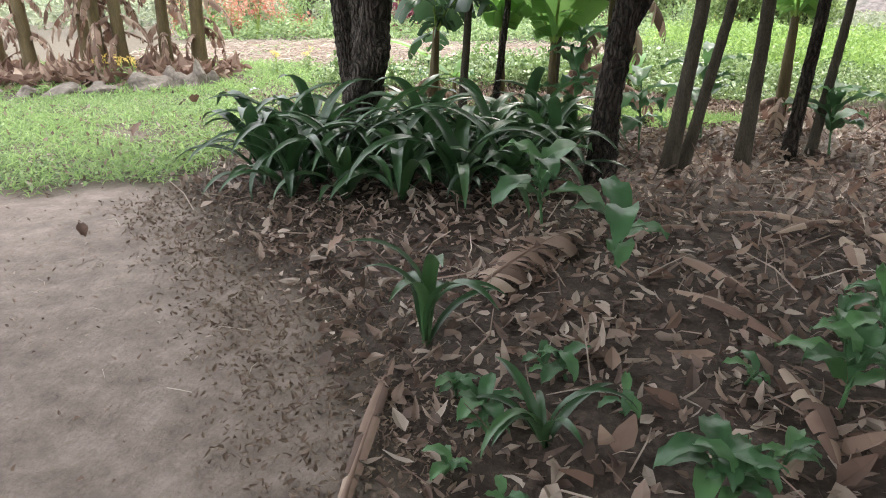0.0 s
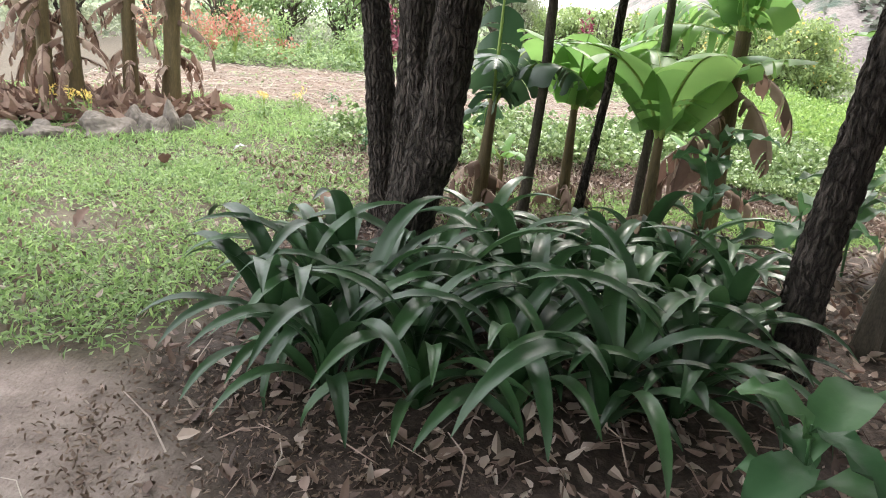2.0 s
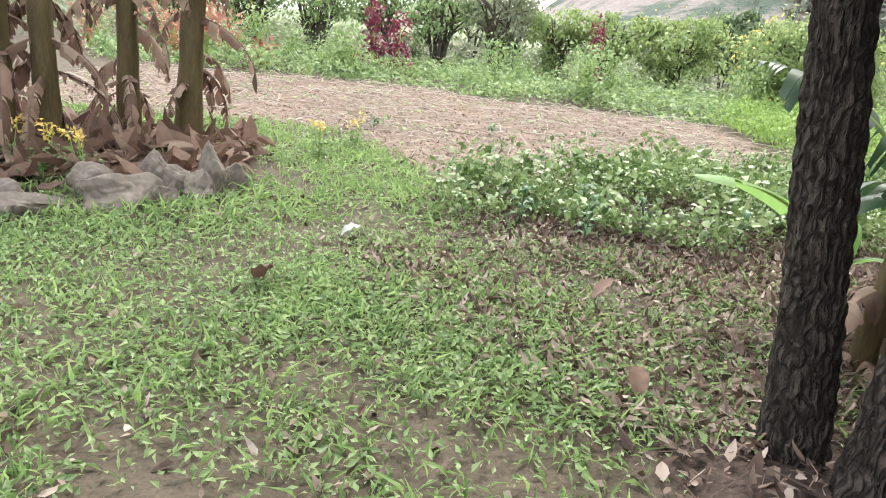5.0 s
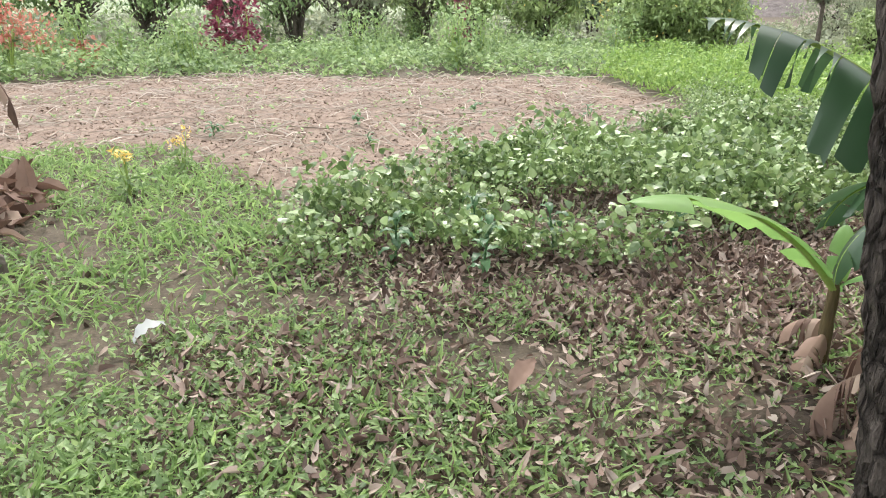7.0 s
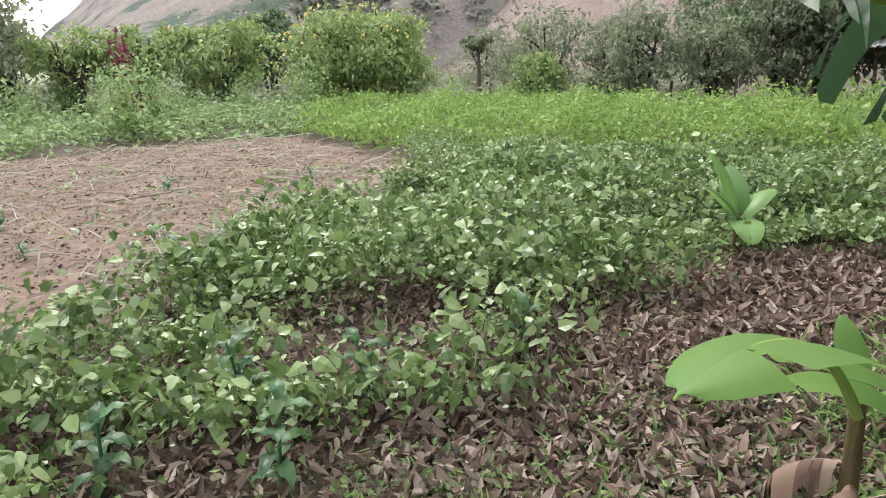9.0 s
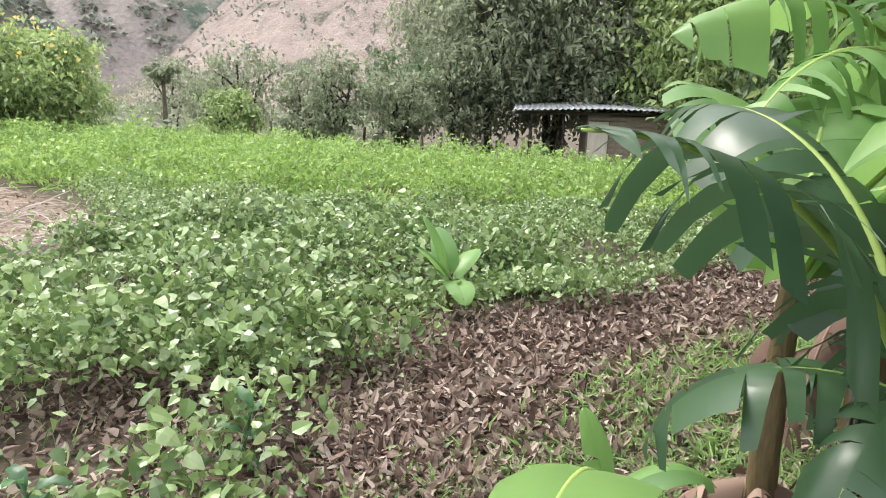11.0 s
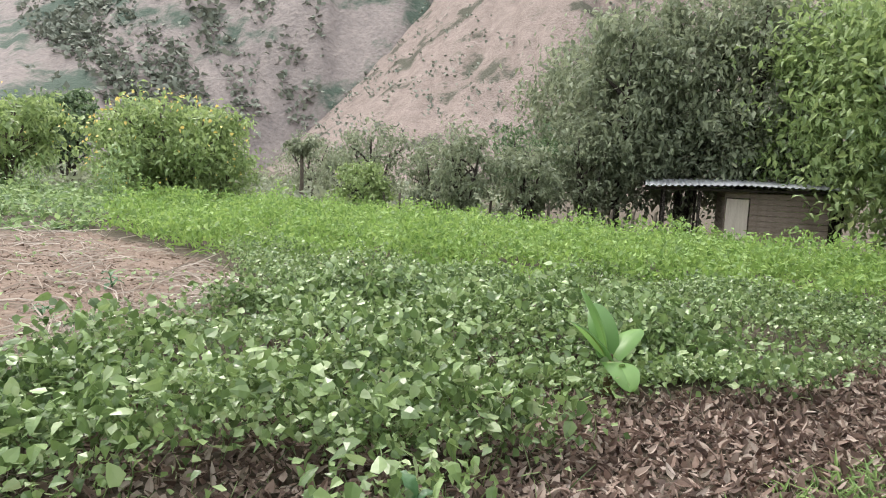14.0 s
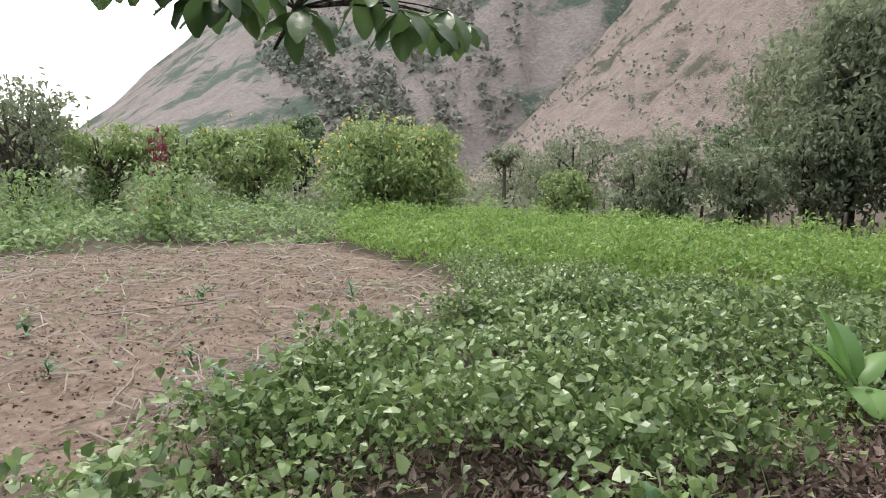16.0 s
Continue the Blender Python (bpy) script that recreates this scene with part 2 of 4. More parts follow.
def leaf_shape(width, bend, fold=0.12, tip=0.0):
    """A pointed leaf of length 1 along y, folded along its midrib: eight triangles as six faces of three or four corners."""
    ys, ws = (0, 0.22, 0.6, 1.0), (0.0, 1.0, 0.8, tip)
    v = []
    for y, w in zip(ys, ws):
        z = -bend * y * y
        v += [(-w * width / 2, y, z + fold * w * width), (0, y, z), (w * width / 2, y, z + fold * w * width)]
    f = []
    for i in range(3):
        a = i * 3
        f += [(a, a + 1, a + 4, a + 3), (a + 1, a + 2, a + 5, a + 4)]
    return v, f


def small_shape(width, bend, fold):
    """A simple pointed leaf of four triangles, folded and bent."""
    return [(0, 0, 0), (-width / 2, 0.4, fold * width), (width / 2, 0.4, fold * width), (0, 0.46, -bend * 0.2), (0, 1, -bend)], [(0, 3, 1), (0, 2, 3), (3, 4, 1), (3, 2, 4)]


LEAF = [small_shape(0.5, b, c) for b, c in ((0.1, 0.1), (0.35, 0.2), (-0.1, 0.15), (0.5, 0.05))]
NARROW = [small_shape(0.15, b, 0.2) for b in (0.15, 0.45, 0.7)]
ROUND_SMALL = [small_shape(0.85, b, c) for b, c in ((0.15, 0.1), (0.35, 0.16), (0.0, 0.05), (0.5, -0.1))]
ROUND = [leaf_shape(0.8, b, c, 0.12) for b, c in ((0.15, 0.1), (0.35, 0.16), (0.0, 0.05), (0.5, -0.1))]
CURLED = [leaf_shape(w, b, c, 0.1) for w, b, c in ((0.5, -0.35, 0.35), (0.4, 0.3, -0.4), (0.55, 0.1, 0.5), (0.35, -0.5, 0.1), (0.3, 0.5, 0.6), (0.5, 0.05, 0.02))]
STICK = [([(-0.016, 0, 0), (0.016, 0, 0), (0, 0, 0.026), (-0.014 + k, 0.5, 0.01 + k), (0.014 + k, 0.5, 0.01 + k), (k, 0.5, 0.03 + k), (-0.008, 1, 0), (0.008, 1, 0), (0, 1, 0.016)],
          [(0, 1, 4, 3), (1, 2, 5, 4), (2, 0, 3, 5), (3, 4, 7, 6), (4, 5, 8, 7), (5, 3, 6, 8)]) for k in (0, 0.05, 0.12)]


def inside(poly, x, y):
    """Whether points lie in a polygon."""
    c = np.zeros(len(x), bool)
    for (x0, y0), (x1, y1) in zip(poly, poly[1:] + poly[:1]):
        if y0 != y1:
            c ^= ((y0 > y) != (y1 > y)) & (x < (x1 - x0) * (y - y0) / (y1 - y0) + x0)
    return c


def sprinkle(poly, n):
    p = np.array(poly)
    lo, hi = p.min(0), p.max(0)
    q = R.uniform(lo, hi, (n * 3, 2))
    q = q[inside(poly, q[:, 0], q[:, 1])]
    return q[:n]


def lumps(x, y, s):
    """Smooth uneven values between about -1 and 1."""
    return (np.sin(x * s + 1.3 * np.sin(y * s * 0.7)) + np.sin(y * s * 1.1 + 1.7 * np.sin(x * s * 0.6 + 2)) + np.sin((x + y) * s * 1.9 + 0.5)) / 3


BEANS = [(-2.0, 10.7), (-1.4, 10.0), (-0.6, 10.2), (0.1, 9.9), (1.2, 9.8), (2.3, 10.1), (3.2, 9.0), (6.6, 7.6), (7.0, 9.3), (5.7, 12.7), (4.7, 16.1), (3.5, 14.0), (1.6, 13.35), (-0.2, 12.5), (-1.2, 12.2), (-1.8, 11.6)]
NUTS = [(4.6, 16.2), (5.6, 12.7), (6.8, 9.3), (8, 7.4), (14.7, 8.6), (15.8, 13), (16.8, 18.5), (15.6, 21.6), (10, 24.3), (5.5, 20)]
TILLED = [(-8, 15), (-4.4, 14.8), (-2.9, 15.3), (-1.9, 12.7), (-0.2, 12.5), (1.6, 13.35), (3.5, 14.0), (4.65, 16.2), (5.4, 20), (3.6, 21.5), (0.5, 21.8), (-0.8, 23.8), (-8, 23.5)]
PATHWAY = [(-9, -3), (0, -3), (-0.26, 1.86), (-0.6, 2.8), (-1.34, 3.8), (-2.0, 4.9), (-2.6, 4.85), (-3.2, 4.7), (-9, 4.6)]
DUFF = [(0, -3), (12, -3), (12, 6), (5, 7), (1.6, 8.0), (0.3, 9.2), (-0.7, 8.2), (-1.7, 7.4), (-1.9, 6.2), (-2.0, 5.0), (-1.34, 3.8), (-0.6, 2.8), (-0.26, 1.86)]
LAWN = [(-9, 4.6), (-3.2, 4.7), (-2.0, 5.0), (-1.9, 6.2), (-1.7, 7.4), (-0.7, 8.4), (-0.5, 10.0), (-1.4, 9.9), (-2.0, 10.7), (-1.9, 12.5), (-2.9, 15.2), (-9, 15)]


def ground_height(x, y):
    h = 0.02 * lumps(x, y, 1.6) + 0.008 * lumps(x + 9, y, 6.0)
    rows = inside(TILLED, np.ravel(x), np.ravel(y)).reshape(np.shape(x))
    h = h + rows * (0.007 * np.sin((0.5 * x + y) * 6.5) + 0.025 * lumps(x, y, 2.7) + 0.015 * lumps(y, x, 7.1))
    h = h + 0.12 * np.exp(-((x + 5.2) ** 2 + (y - 12.2) ** 2) / 2.0)
    fall = np.clip((x - 8.0) / 12.0, 0, 1)
    h = h - 0.95 * fall * fall * (3 - 2 * fall)
    far = np.clip((np.hypot(x - 2, y - 12) - 60) / 200, 0, 1)
    return h * (1 - far) - 0.6 * np.clip((np.hypot(x, y) - 60) / 100, 0, 1)


def build_ground():
    near_x, near_y = np.arange(-9, 18, 0.1), np.arange(-3, 25, 0.1)
    xs = np.concatenate([-np.geomspace(900, 10, 26), near_x, np.geomspace(19, 900, 26)])
    ys = np.concatenate([-np.geomspace(900, 4, 26), near_y, np.geomspace(26, 900, 26)])
    gx, gy = np.meshgrid(xs, ys)
    v = np.stack([gx, gy, ground_height(gx, gy)], -1).reshape(-1, 3)
    nx, ny = len(xs), len(ys)
    i = (np.arange(ny - 1)[:, None] * nx + np.arange(nx - 1)[None]).ravel()
    f = np.stack([i, i + 1, i + nx + 1, i + nx], -1)
    churned = inside(TILLED, v[:, 0], v[:, 1])
    v[:, 2] += R.normal(0, 1, len(v)) * np.where(churned, 0.006, np.where(inside(PATHWAY, v[:, 0], v[:, 1]), 0.0035, 0.006)) * (np.hypot(v[:, 0], v[:, 1] - 10) < 26)
    me = mesh("ground", v, f, M["earth"], True)
    col = me.color_attributes.new("zone", "FLOAT_COLOR", "POINT")
    x, y = v[:, 0] + 0.13 * lumps(v[:, 0], v[:, 1], 4.0), v[:, 1] + 0.13 * lumps(v[:, 1], v[:, 0], 3.7)
    c = np.zeros((len(v), 4))
    for k, poly in enumerate((PATHWAY, DUFF, TILLED)):
        for dx, dy in ((0, 0), (0.12, 0), (-0.12, 0), (0, 0.12), (0, -0.12)):
            c[:, k] += inside(poly, x + dx, y + dy) / 5.0
    c[:, 3] = 1
    col.data.foreach_set("color", c.ravel())
    thing("ground", "uneven brown earth with a bare path and tilled soil", "ground", kind="structure", me=me)


build_ground()


def lay(name, label, category, shapes, mat, xy, lift, size, tilt=(0.0, 0.5), upright=False):
    """A scatter of small leaves or blades over the ground, one object of stuff."""
    n = len(xy)
    z = ground_height(xy[:, 0], xy[:, 1]) + lift
    if upright:
        t = R.uniform(0.35, 1.45, n)
        r = R.normal(0, 0.3, n)
    else:
        t = R.normal(0, tilt[1], n) + tilt[0]
        r = R.normal(0, tilt[1], n)
    v, f = strew(shapes, np.column_stack([xy, z]), R.uniform(0, 6.283, n), t, r, size)
    return thing(name, label, category, kind="stuff", me=mesh(name, v, f, M[mat]))


def tube(points, radii, sides=10, rough=0.0, ridges=0.0, close=True):
    """A tapered limb along a bent line."""
    p = np.array(points, float)
    t = np.gradient(p, axis=0)
    t /= np.linalg.norm(t, axis=1)[:, None]
    ref = np.array((0.3, 1.0, 0.1)) if abs(t[:, 2]).mean() > 0.6 else np.array((0.1, 0.2, 1.0))
    a = np.cross(t, ref)
    a /= np.linalg.norm(a, axis=1)[:, None]
    b = np.cross(t, a)
    ang = np.arange(sides) * 2 * np.pi / sides
    d = a[:, None] * np.cos(ang)[None, :, None] + b[:, None] * np.sin(ang)[None, :, None]
    rad = np.asarray(radii, float)[:, None] * np.ones(sides)[None]
    if rough or ridges:
        s = np.arange(len(p))[:, None] * np.linalg.norm(p[-1] - p[0]) / len(p)
        g = np.abs(np.sin(ang[None] * sides / 7.0 + 0.35 * np.sin(s * 3.1 + ang[None] * 3)))
        rad = rad * (1 + rough * np.sin(s * 4 + ang[None] * 2 + p[0, 0] * 5) + rough * 0.6 * np.sin(s * 11 + ang[None] * 3)) + ridges * (g - 0.5) + ridges * 0.5 * np.sin(s * 37 + ang[None] * 5)
    v = (p[:, None] + d * rad[..., None]).reshape(-1, 3)
    f = [(i * sides + j, i * sides + (j + 1) % sides, (i + 1) * sides + (j + 1) % sides, (i + 1) * sides + j) for i in range(len(p) - 1) for j in range(sides)]
    if close:
        f.append(tuple(range((len(p) - 1) * sides, len(p) * sides)))
    return v, f


def merge(pieces):
    vs, fs, n = [], [], 0
    for v, f in pieces:
        vs.append(np.asarray(v, float))
        fs += [tuple(int(k) + n for k in q) for q in f]
        n += len(v)
    return np.concatenate(vs), fs


def bend(points, n):
    """A smooth line through a few points."""
    p = np.array(points, float)
    t = np.linspace(0, len(p) - 1, n)
    out = np.stack([np.interp(t, np.arange(len(p)), p[:, k]) for k in range(3)], -1)
    for _ in range(3):
        out[1:-1] = (out[:-2] + 2 * out[1:-1] + out[2:]) / 4
    return out

# ---------------------------------------------------------------- mountains


def mountain(name, label, mat, head0, head1, near, far, crest, gully, seed):
    """A slope seen across the valley: a sheet that climbs from its foot to its crest, cut by gullies. crest(h): height by heading."""
    nh, ns = 260, 110
    h, s = np.meshgrid(np.linspace(head0, head1, nh), np.linspace(0, 1, ns))
    d = near + (far - near) * s
    hr = np.radians(h)
    x, y = d * np.sin(hr), d * np.cos(hr)
    top = crest(h)
    cut = np.abs(np.sin(h * gully - 22 * gully * s + 0.7 * np.sin(s * 5 + h * 0.2 + seed))) ** 0.8
    fine = np.abs(np.sin(h * gully * 3.3 - 60 * gully * s + np.sin(h * 0.9 + s * 9)))
    z = top * (s ** 0.85) + (top * s * (1.02 - s)) * (0.2 * cut + 0.07 * fine - 0.1) + 2.5 * lumps(x, y, 0.06) * s
    x = x + 6 * (cut - 0.5) * s
    v = np.stack([x, y, z - 1.5], -1).reshape(-1, 3)
    i = (np.arange(ns - 1)[:, None] * nh + np.arange(nh - 1)[None]).ravel()
    f = np.stack([i, i + 1, i + nh + 1, i + nh], -1)
    thing(name, label, "mountain", kind="structure", me=mesh(name, v, f, mat, True))


def slope_material(name, dry, green, scale, amount):
    m = solid(name, dry, scale * 4, 0.95, 0.6, dist=2.0)
    n, l = m.node_tree.nodes, m.node_tree.links
    b = n["Principled BSDF"]
    base = b.inputs["Base Color"].links[0].from_socket
    co = n.new("ShaderNodeTexCoord")
    t = n.new("ShaderNodeTexNoise")
    t.inputs["Scale"].default_value, t.inputs["Detail"].default_value, t.inputs["Roughness"].default_value = scale, 9, 0.62
    l.new(co.outputs["Object"], t.inputs["Vector"])
    r = ramp(n, [(amount, (0, 0, 0)), (amount + 0.07, (1, 1, 1))])
    l.new(t.outputs[0], r.inputs[0])
    mx = n.new("ShaderNodeMix")
    mx.data_type = "RGBA"
    l.new(r.outputs[0], mx.inputs[0])
    l.new(base, mx.inputs[6])
    mx.inputs[7].default_value = (*green, 1)
    l.new(mx.outputs[2], b.inputs["Base Color"])
    return m


# Dry-slope browns, greyed and paled a little to carry the distance haze.
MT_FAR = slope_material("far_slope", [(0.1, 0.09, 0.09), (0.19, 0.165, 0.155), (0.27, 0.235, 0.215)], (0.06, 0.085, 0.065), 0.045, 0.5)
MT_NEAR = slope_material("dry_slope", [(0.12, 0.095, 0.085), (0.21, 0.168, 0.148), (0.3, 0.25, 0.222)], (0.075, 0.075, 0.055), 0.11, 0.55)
# Low hill in pale green-grey: haze is put into its colour.
MT_LOW = slope_material("low_green_hill", [(0.14, 0.17, 0.1), (0.22, 0.26, 0.16), (0.3, 0.34, 0.22)], (0.12, 0.17, 0.09), 0.1, 0.5)
mountain("hills_low", "low hazy green rise beyond the garden", MT_LOW, -80, 24, 48, 120, lambda h: 5.5 + 1.2 * np.sin(h * 0.21) + 0.6 * np.sin(h * 0.7), 0.3, 2)
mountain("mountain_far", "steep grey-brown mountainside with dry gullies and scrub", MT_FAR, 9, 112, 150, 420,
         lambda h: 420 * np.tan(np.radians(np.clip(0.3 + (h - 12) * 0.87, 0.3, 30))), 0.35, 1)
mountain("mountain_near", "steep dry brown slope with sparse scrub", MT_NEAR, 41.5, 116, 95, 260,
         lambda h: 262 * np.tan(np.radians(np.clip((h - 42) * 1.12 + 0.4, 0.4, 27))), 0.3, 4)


def scrub(name, label, head0, head1, near, far, crest, n, low, high, mat, bias):
    """Dark bushes strewn over a slope, thicker in bands."""
    h, s = R.uniform(head0, head1, n * 2), R.uniform(0.02, 0.98, n * 2)
    keep = lumps(h * 0.5 + 14 * s, s * 6 + h * 0.3, 1.1) + R.uniform(-0.6, 0.6, n * 2) > bias
    h, s = h[keep][:n], s[keep][:n]
    d = near + (far - near) * s
    p = np.column_stack([d * np.sin(np.radians(h)), d * np.cos(np.radians(h)), crest(h) * s ** 0.85 + 1.0 * s])
    p = np.repeat(p, 4, 0)
    size = np.repeat(R.uniform(low, high, len(h)), 4)
    p += R.normal(0, 1, p.shape) * size[:, None] * 0.4
    k = len(p)
    v, f = strew(ROUND_SMALL, p, R.uniform(0, 6.28, k), R.normal(0, 0.7, k), R.normal(0, 0.7, k), size)
    thing(name, label, "scrub", kind="stuff", me=mesh(name, v, f, M[mat]))


scrub("far_slope_scrub", "dark green scrub on the far mountainside", 27, 47, 150, 420, lambda h: 420 * np.tan(np.radians(np.clip(0.3 + (h - 12) * 0.87, 0.3, 30))), 8000, 0.8, 2.0, "far_scrub", 0.25)
scrub("near_slope_scrub", "sparse dry scrub on the brown slope", 43, 100, 95, 260, lambda h: 262 * np.tan(np.radians(np.clip((h - 42) * 1.12 + 0.4, 0.4, 27))), 2600, 0.3, 0.85, "far_scrub", 0.2)

# ---------------------------------------------------------------- ground cover


def grown(xy, at_edge, poly):
    """Keep more points where slow waves are high, for patchy cover."""
    return xy[lumps(xy[:, 0], xy[:, 1], 2.3) + 0.6 * lumps(xy[:, 1], xy[:, 0], 5.1) + R.uniform(-0.9, 0.9, len(xy)) > at_edge]


def cover(name, label, category, shapes, mat, poly, n, low, high, patchy=-2.0, lift=0.0, upright=False, tilt=(0.0, 0.5)):
    xy = grown(sprinkle(poly, n), patchy, poly)
    k = len(xy)
    xy = xy + R.normal(0, 0.1, xy.shape)
    return lay(name, label, category, shapes, mat, xy, lift + R.uniform(0, 0.02, k), R.uniform(low, high, k), tilt, upright)


LAWN_NEAR = [(-7, 4.7), (-3.2, 4.85), (-2.2, 5.1), (-2.0, 6.2), (-1.8, 7.5), (-0.9, 9.6), (-2.4, 10.2), (-4.4, 9.9), (-8, 9.6)]
cover("lawn_grass", "short bright green grass", "grass", NARROW, "grass", LAWN_NEAR, 34000, 0.04, 0.12, 0.05, 0, True)
cover("lawn_weeds", "low green weeds among the grass", "weeds", LEAF, "weed", LAWN_NEAR, 64000, 0.018, 0.052, -0.25, 0.03, False, (0.2, 0.6))
cover("far_grass", "pale green grass and weeds beyond the lawn", "grass", NARROW, "grass", [(-9, 9.6), (-4, 10), (-2.0, 10.4), (-1.9, 12.4), (-3.0, 15.2), (-9, 15)], 24000, 0.06, 0.17, -0.1, 0, True)
cover("lawn_edge_weeds", "low weeds with gaps of bare earth", "weeds", LEAF, "weed", [(-5, 9), (-1.5, 7.4), (-0.5, 8.8), (-0.4, 10.2), (-1.4, 10.0), (-1.9, 12.5), (-3.2, 15), (-8, 15)], 28000, 0.02, 0.06, -0.1, 0.04, False, (0.2, 0.5))
cover("verge_grass", "tufts of grass beside the field", "grass", NARROW, "grass", [(0.2, 8.3), (2.6, 7.4), (3.4, 8.0), (2.0, 8.9), (0.6, 9.2)], 12000, 0.04, 0.12, -0.1, 0, True)
cover("verge_litter", "dry brown leaves between the weeds", "dead leaves", CURLED, "litter", LAWN, 14000, 0.025, 0.08, -0.05, 0.02)
cover("duff", "thick litter of brown dead leaves under the trees", "dead leaves", CURLED, "litter", DUFF, 44000, 0.025, 0.105, -0.9, 0.015)
cover("duff_large", "large curled dead leaves", "dead leaves", CURLED, "dry", [(0.1, 0.6), (5, 0.6), (6, 6), (1.5, 7.5), (0.6, 6.2), (0.3, 2.5)], 420, 0.08, 0.17, -2, 0.03)
cover("duff_twigs", "broken twigs on the leaf litter", "twigs", STICK, "litter", DUFF, 4200, 0.06, 0.3, -2, 0.02)
cover("mulch", "dry leaf mulch beside the bean rows", "dead leaves", CURLED, "litter", [(-1.0, 9.3), (0.2, 8.9), (2.6, 8.3), (6.6, 6.8), (6.8, 7.6), (3.4, 9.2), (2.3, 10.3), (1.2, 10.0), (-0.4, 10.3)], 19000, 0.03, 0.09, -0.8, 0.02)
BEAN_NEAR = [(-2.3, 10.9), (-1.4, 9.7), (0.2, 9.5), (2.4, 9.9), (3.4, 10.6), (2.6, 12.4), (0.4, 12.4), (-1.6, 12.0)]
cover("bean_mulch", "dry leaves between the bean plants", "dead leaves", CURLED, "litter", BEAN_NEAR, 15000, 0.025, 0.085, -0.9, 0.02)
cover("path_crumbs", "crumbs of earth and leaf on the path", "debris", CURLED, "litter", PATHWAY, 6500, 0.006, 0.03, -0.8, 0.005)
cover("tilled_straw", "dry stalks and straw on the tilled soil", "straw", STICK, "straw", TILLED, 5600, 0.1, 0.6, 0.0, 0.02, False, (0, 0.12))
cover("tilled_edge_straw", "pale dry bean straw along the soil edge", "straw", STICK, "straw", [(-0.4, 12.4), (1.6, 13.25), (3.4, 13.9), (3.6, 14.8), (1.5, 14.1), (-0.4, 13.3)], 2200, 0.1, 0.45, -0.6, 0.03, False, (0, 0.25))
cover("tilled_seedlings", "small green seedlings on the tilled soil", "seedlings", LEAF, "weed", TILLED, 7000, 0.04, 0.11, 0.7, 0.06, False, (0.3, 0.4))
cover("path_twigs", "bits of straw and root on the path", "debris", STICK, "straw", PATHWAY, 900, 0.03, 0.16, 0.1, 0.004, False, (0, 0.1))
cover("path_edge_soil", "dark crumbs of soil at the path edge", "soil", CURLED, "soil", [(-0.5, 1.0), (0.1, 1.0), (0.0, 2.4), (-0.5, 3.4), (-0.6, 4.5), (-2.0, 5.1), (-2.2, 4.4), (-1.5, 3.4), (-0.9, 2.4)], 9000, 0.01, 0.035, -0.7, 0.006)
cover("verge_weeds", "low weeds and creeping grass by the banana plants", "weeds", LEAF, "weed", [(-1.7, 7.5), (0.3, 7.7), (1.6, 8.5), (0.7, 9.6), (-0.6, 10.1), (-1.5, 9.8)], 10000, 0.015, 0.042, -0.6, 0.03, False, (0.2, 0.6))
cover("verge_blades", "thin grass among the weeds", "grass", NARROW, "grass", [(-1.7, 7.5), (0.3, 7.7), (1.6, 8.5), (0.7, 9.6), (-0.6, 10.1), (-1.5, 9.8)], 4000, 0.04, 0.12, 0.0, 0, True)
cover("field_leaf_litter", "dry leaves between the weeds and beans", "dead leaves", CURLED, "litter", [(-1.7, 7.5), (0.3, 7.7), (1.6, 8.5), (0.7, 9.6), (-0.6, 10.1), (-1.5, 9.8), (-3, 10)], 9000, 0.02, 0.08, -0.6, 0.03)
xy = sprinkle(TILLED, 22000)
lay("soil_clods", "crumbly brown clods of tilled soil", "soil", [leaf_shape(0.9, 0.8, -0.4, 0.5), leaf_shape(0.8, 0.9, -0.6, 0.6)], "soil", xy, np.full(len(xy), 0.012), R.uniform(0.012, 0.045, len(xy)))


def canopy_height(x, y):
    return 0.25 + 0.11 * lumps(x, y, 1.7) + 0.11 * lumps(x, y, 4.2)


def crop(name, label, category, shapes, mat, poly, n, low, high, tall, patchy):
    xy = grown(sprinkle(poly, n), patchy, poly)
    thin = (xy[:, 1] < 10.9 + 0.4 * lumps(xy[:, 0], xy[:, 1], 1.1)) & (lumps(xy[:, 0] + 3, xy[:, 1], 3.4) + R.uniform(-0.2, 0.2, len(xy)) < 0.08)
    xy = xy[~(thin & (xy[:, 0] < 2.2))]
    k = len(xy)
    xy = xy + R.normal(0, 0.11, xy.shape)
    h = np.clip(canopy_height(xy[:, 0], xy[:, 1]) * tall * (1 + 0.3 * lumps(xy[:, 1], xy[:, 0], 2.9)) * R.uniform(0.25, 1.1, k) ** 0.6, 0.03, 2)
    return lay(name, label, category, shapes, mat, xy, h, R.uniform(low, high, k), (-0.25, 0.75))


BEAN_FRONT = [(-2.0, 10.7), (-1.4, 10.0), (-0.6, 10.2), (0.1, 9.9), (1.2, 9.8), (2.3, 10.1), (3.2, 9.0), (4.6, 9.4), (4.2, 12.5), (2.6, 13.6), (1.6, 13.35), (-0.2, 12.5), (-1.2, 12.2), (-1.8, 11.6)]
crop("bean_leaves", "dense low bean plants with broad green leaves", "bean plants", ROUND, "bean", BEAN_FRONT, 25000, 0.03, 0.09, 1.5, 0.25)
crop("bean_leaves_back", "green bean rows further into the field", "bean plants", ROUND_SMALL, "bean", BEANS, 105000, 0.022, 0.06, 1.1, -0.1)
xy = sprinkle(BEANS, 1600)
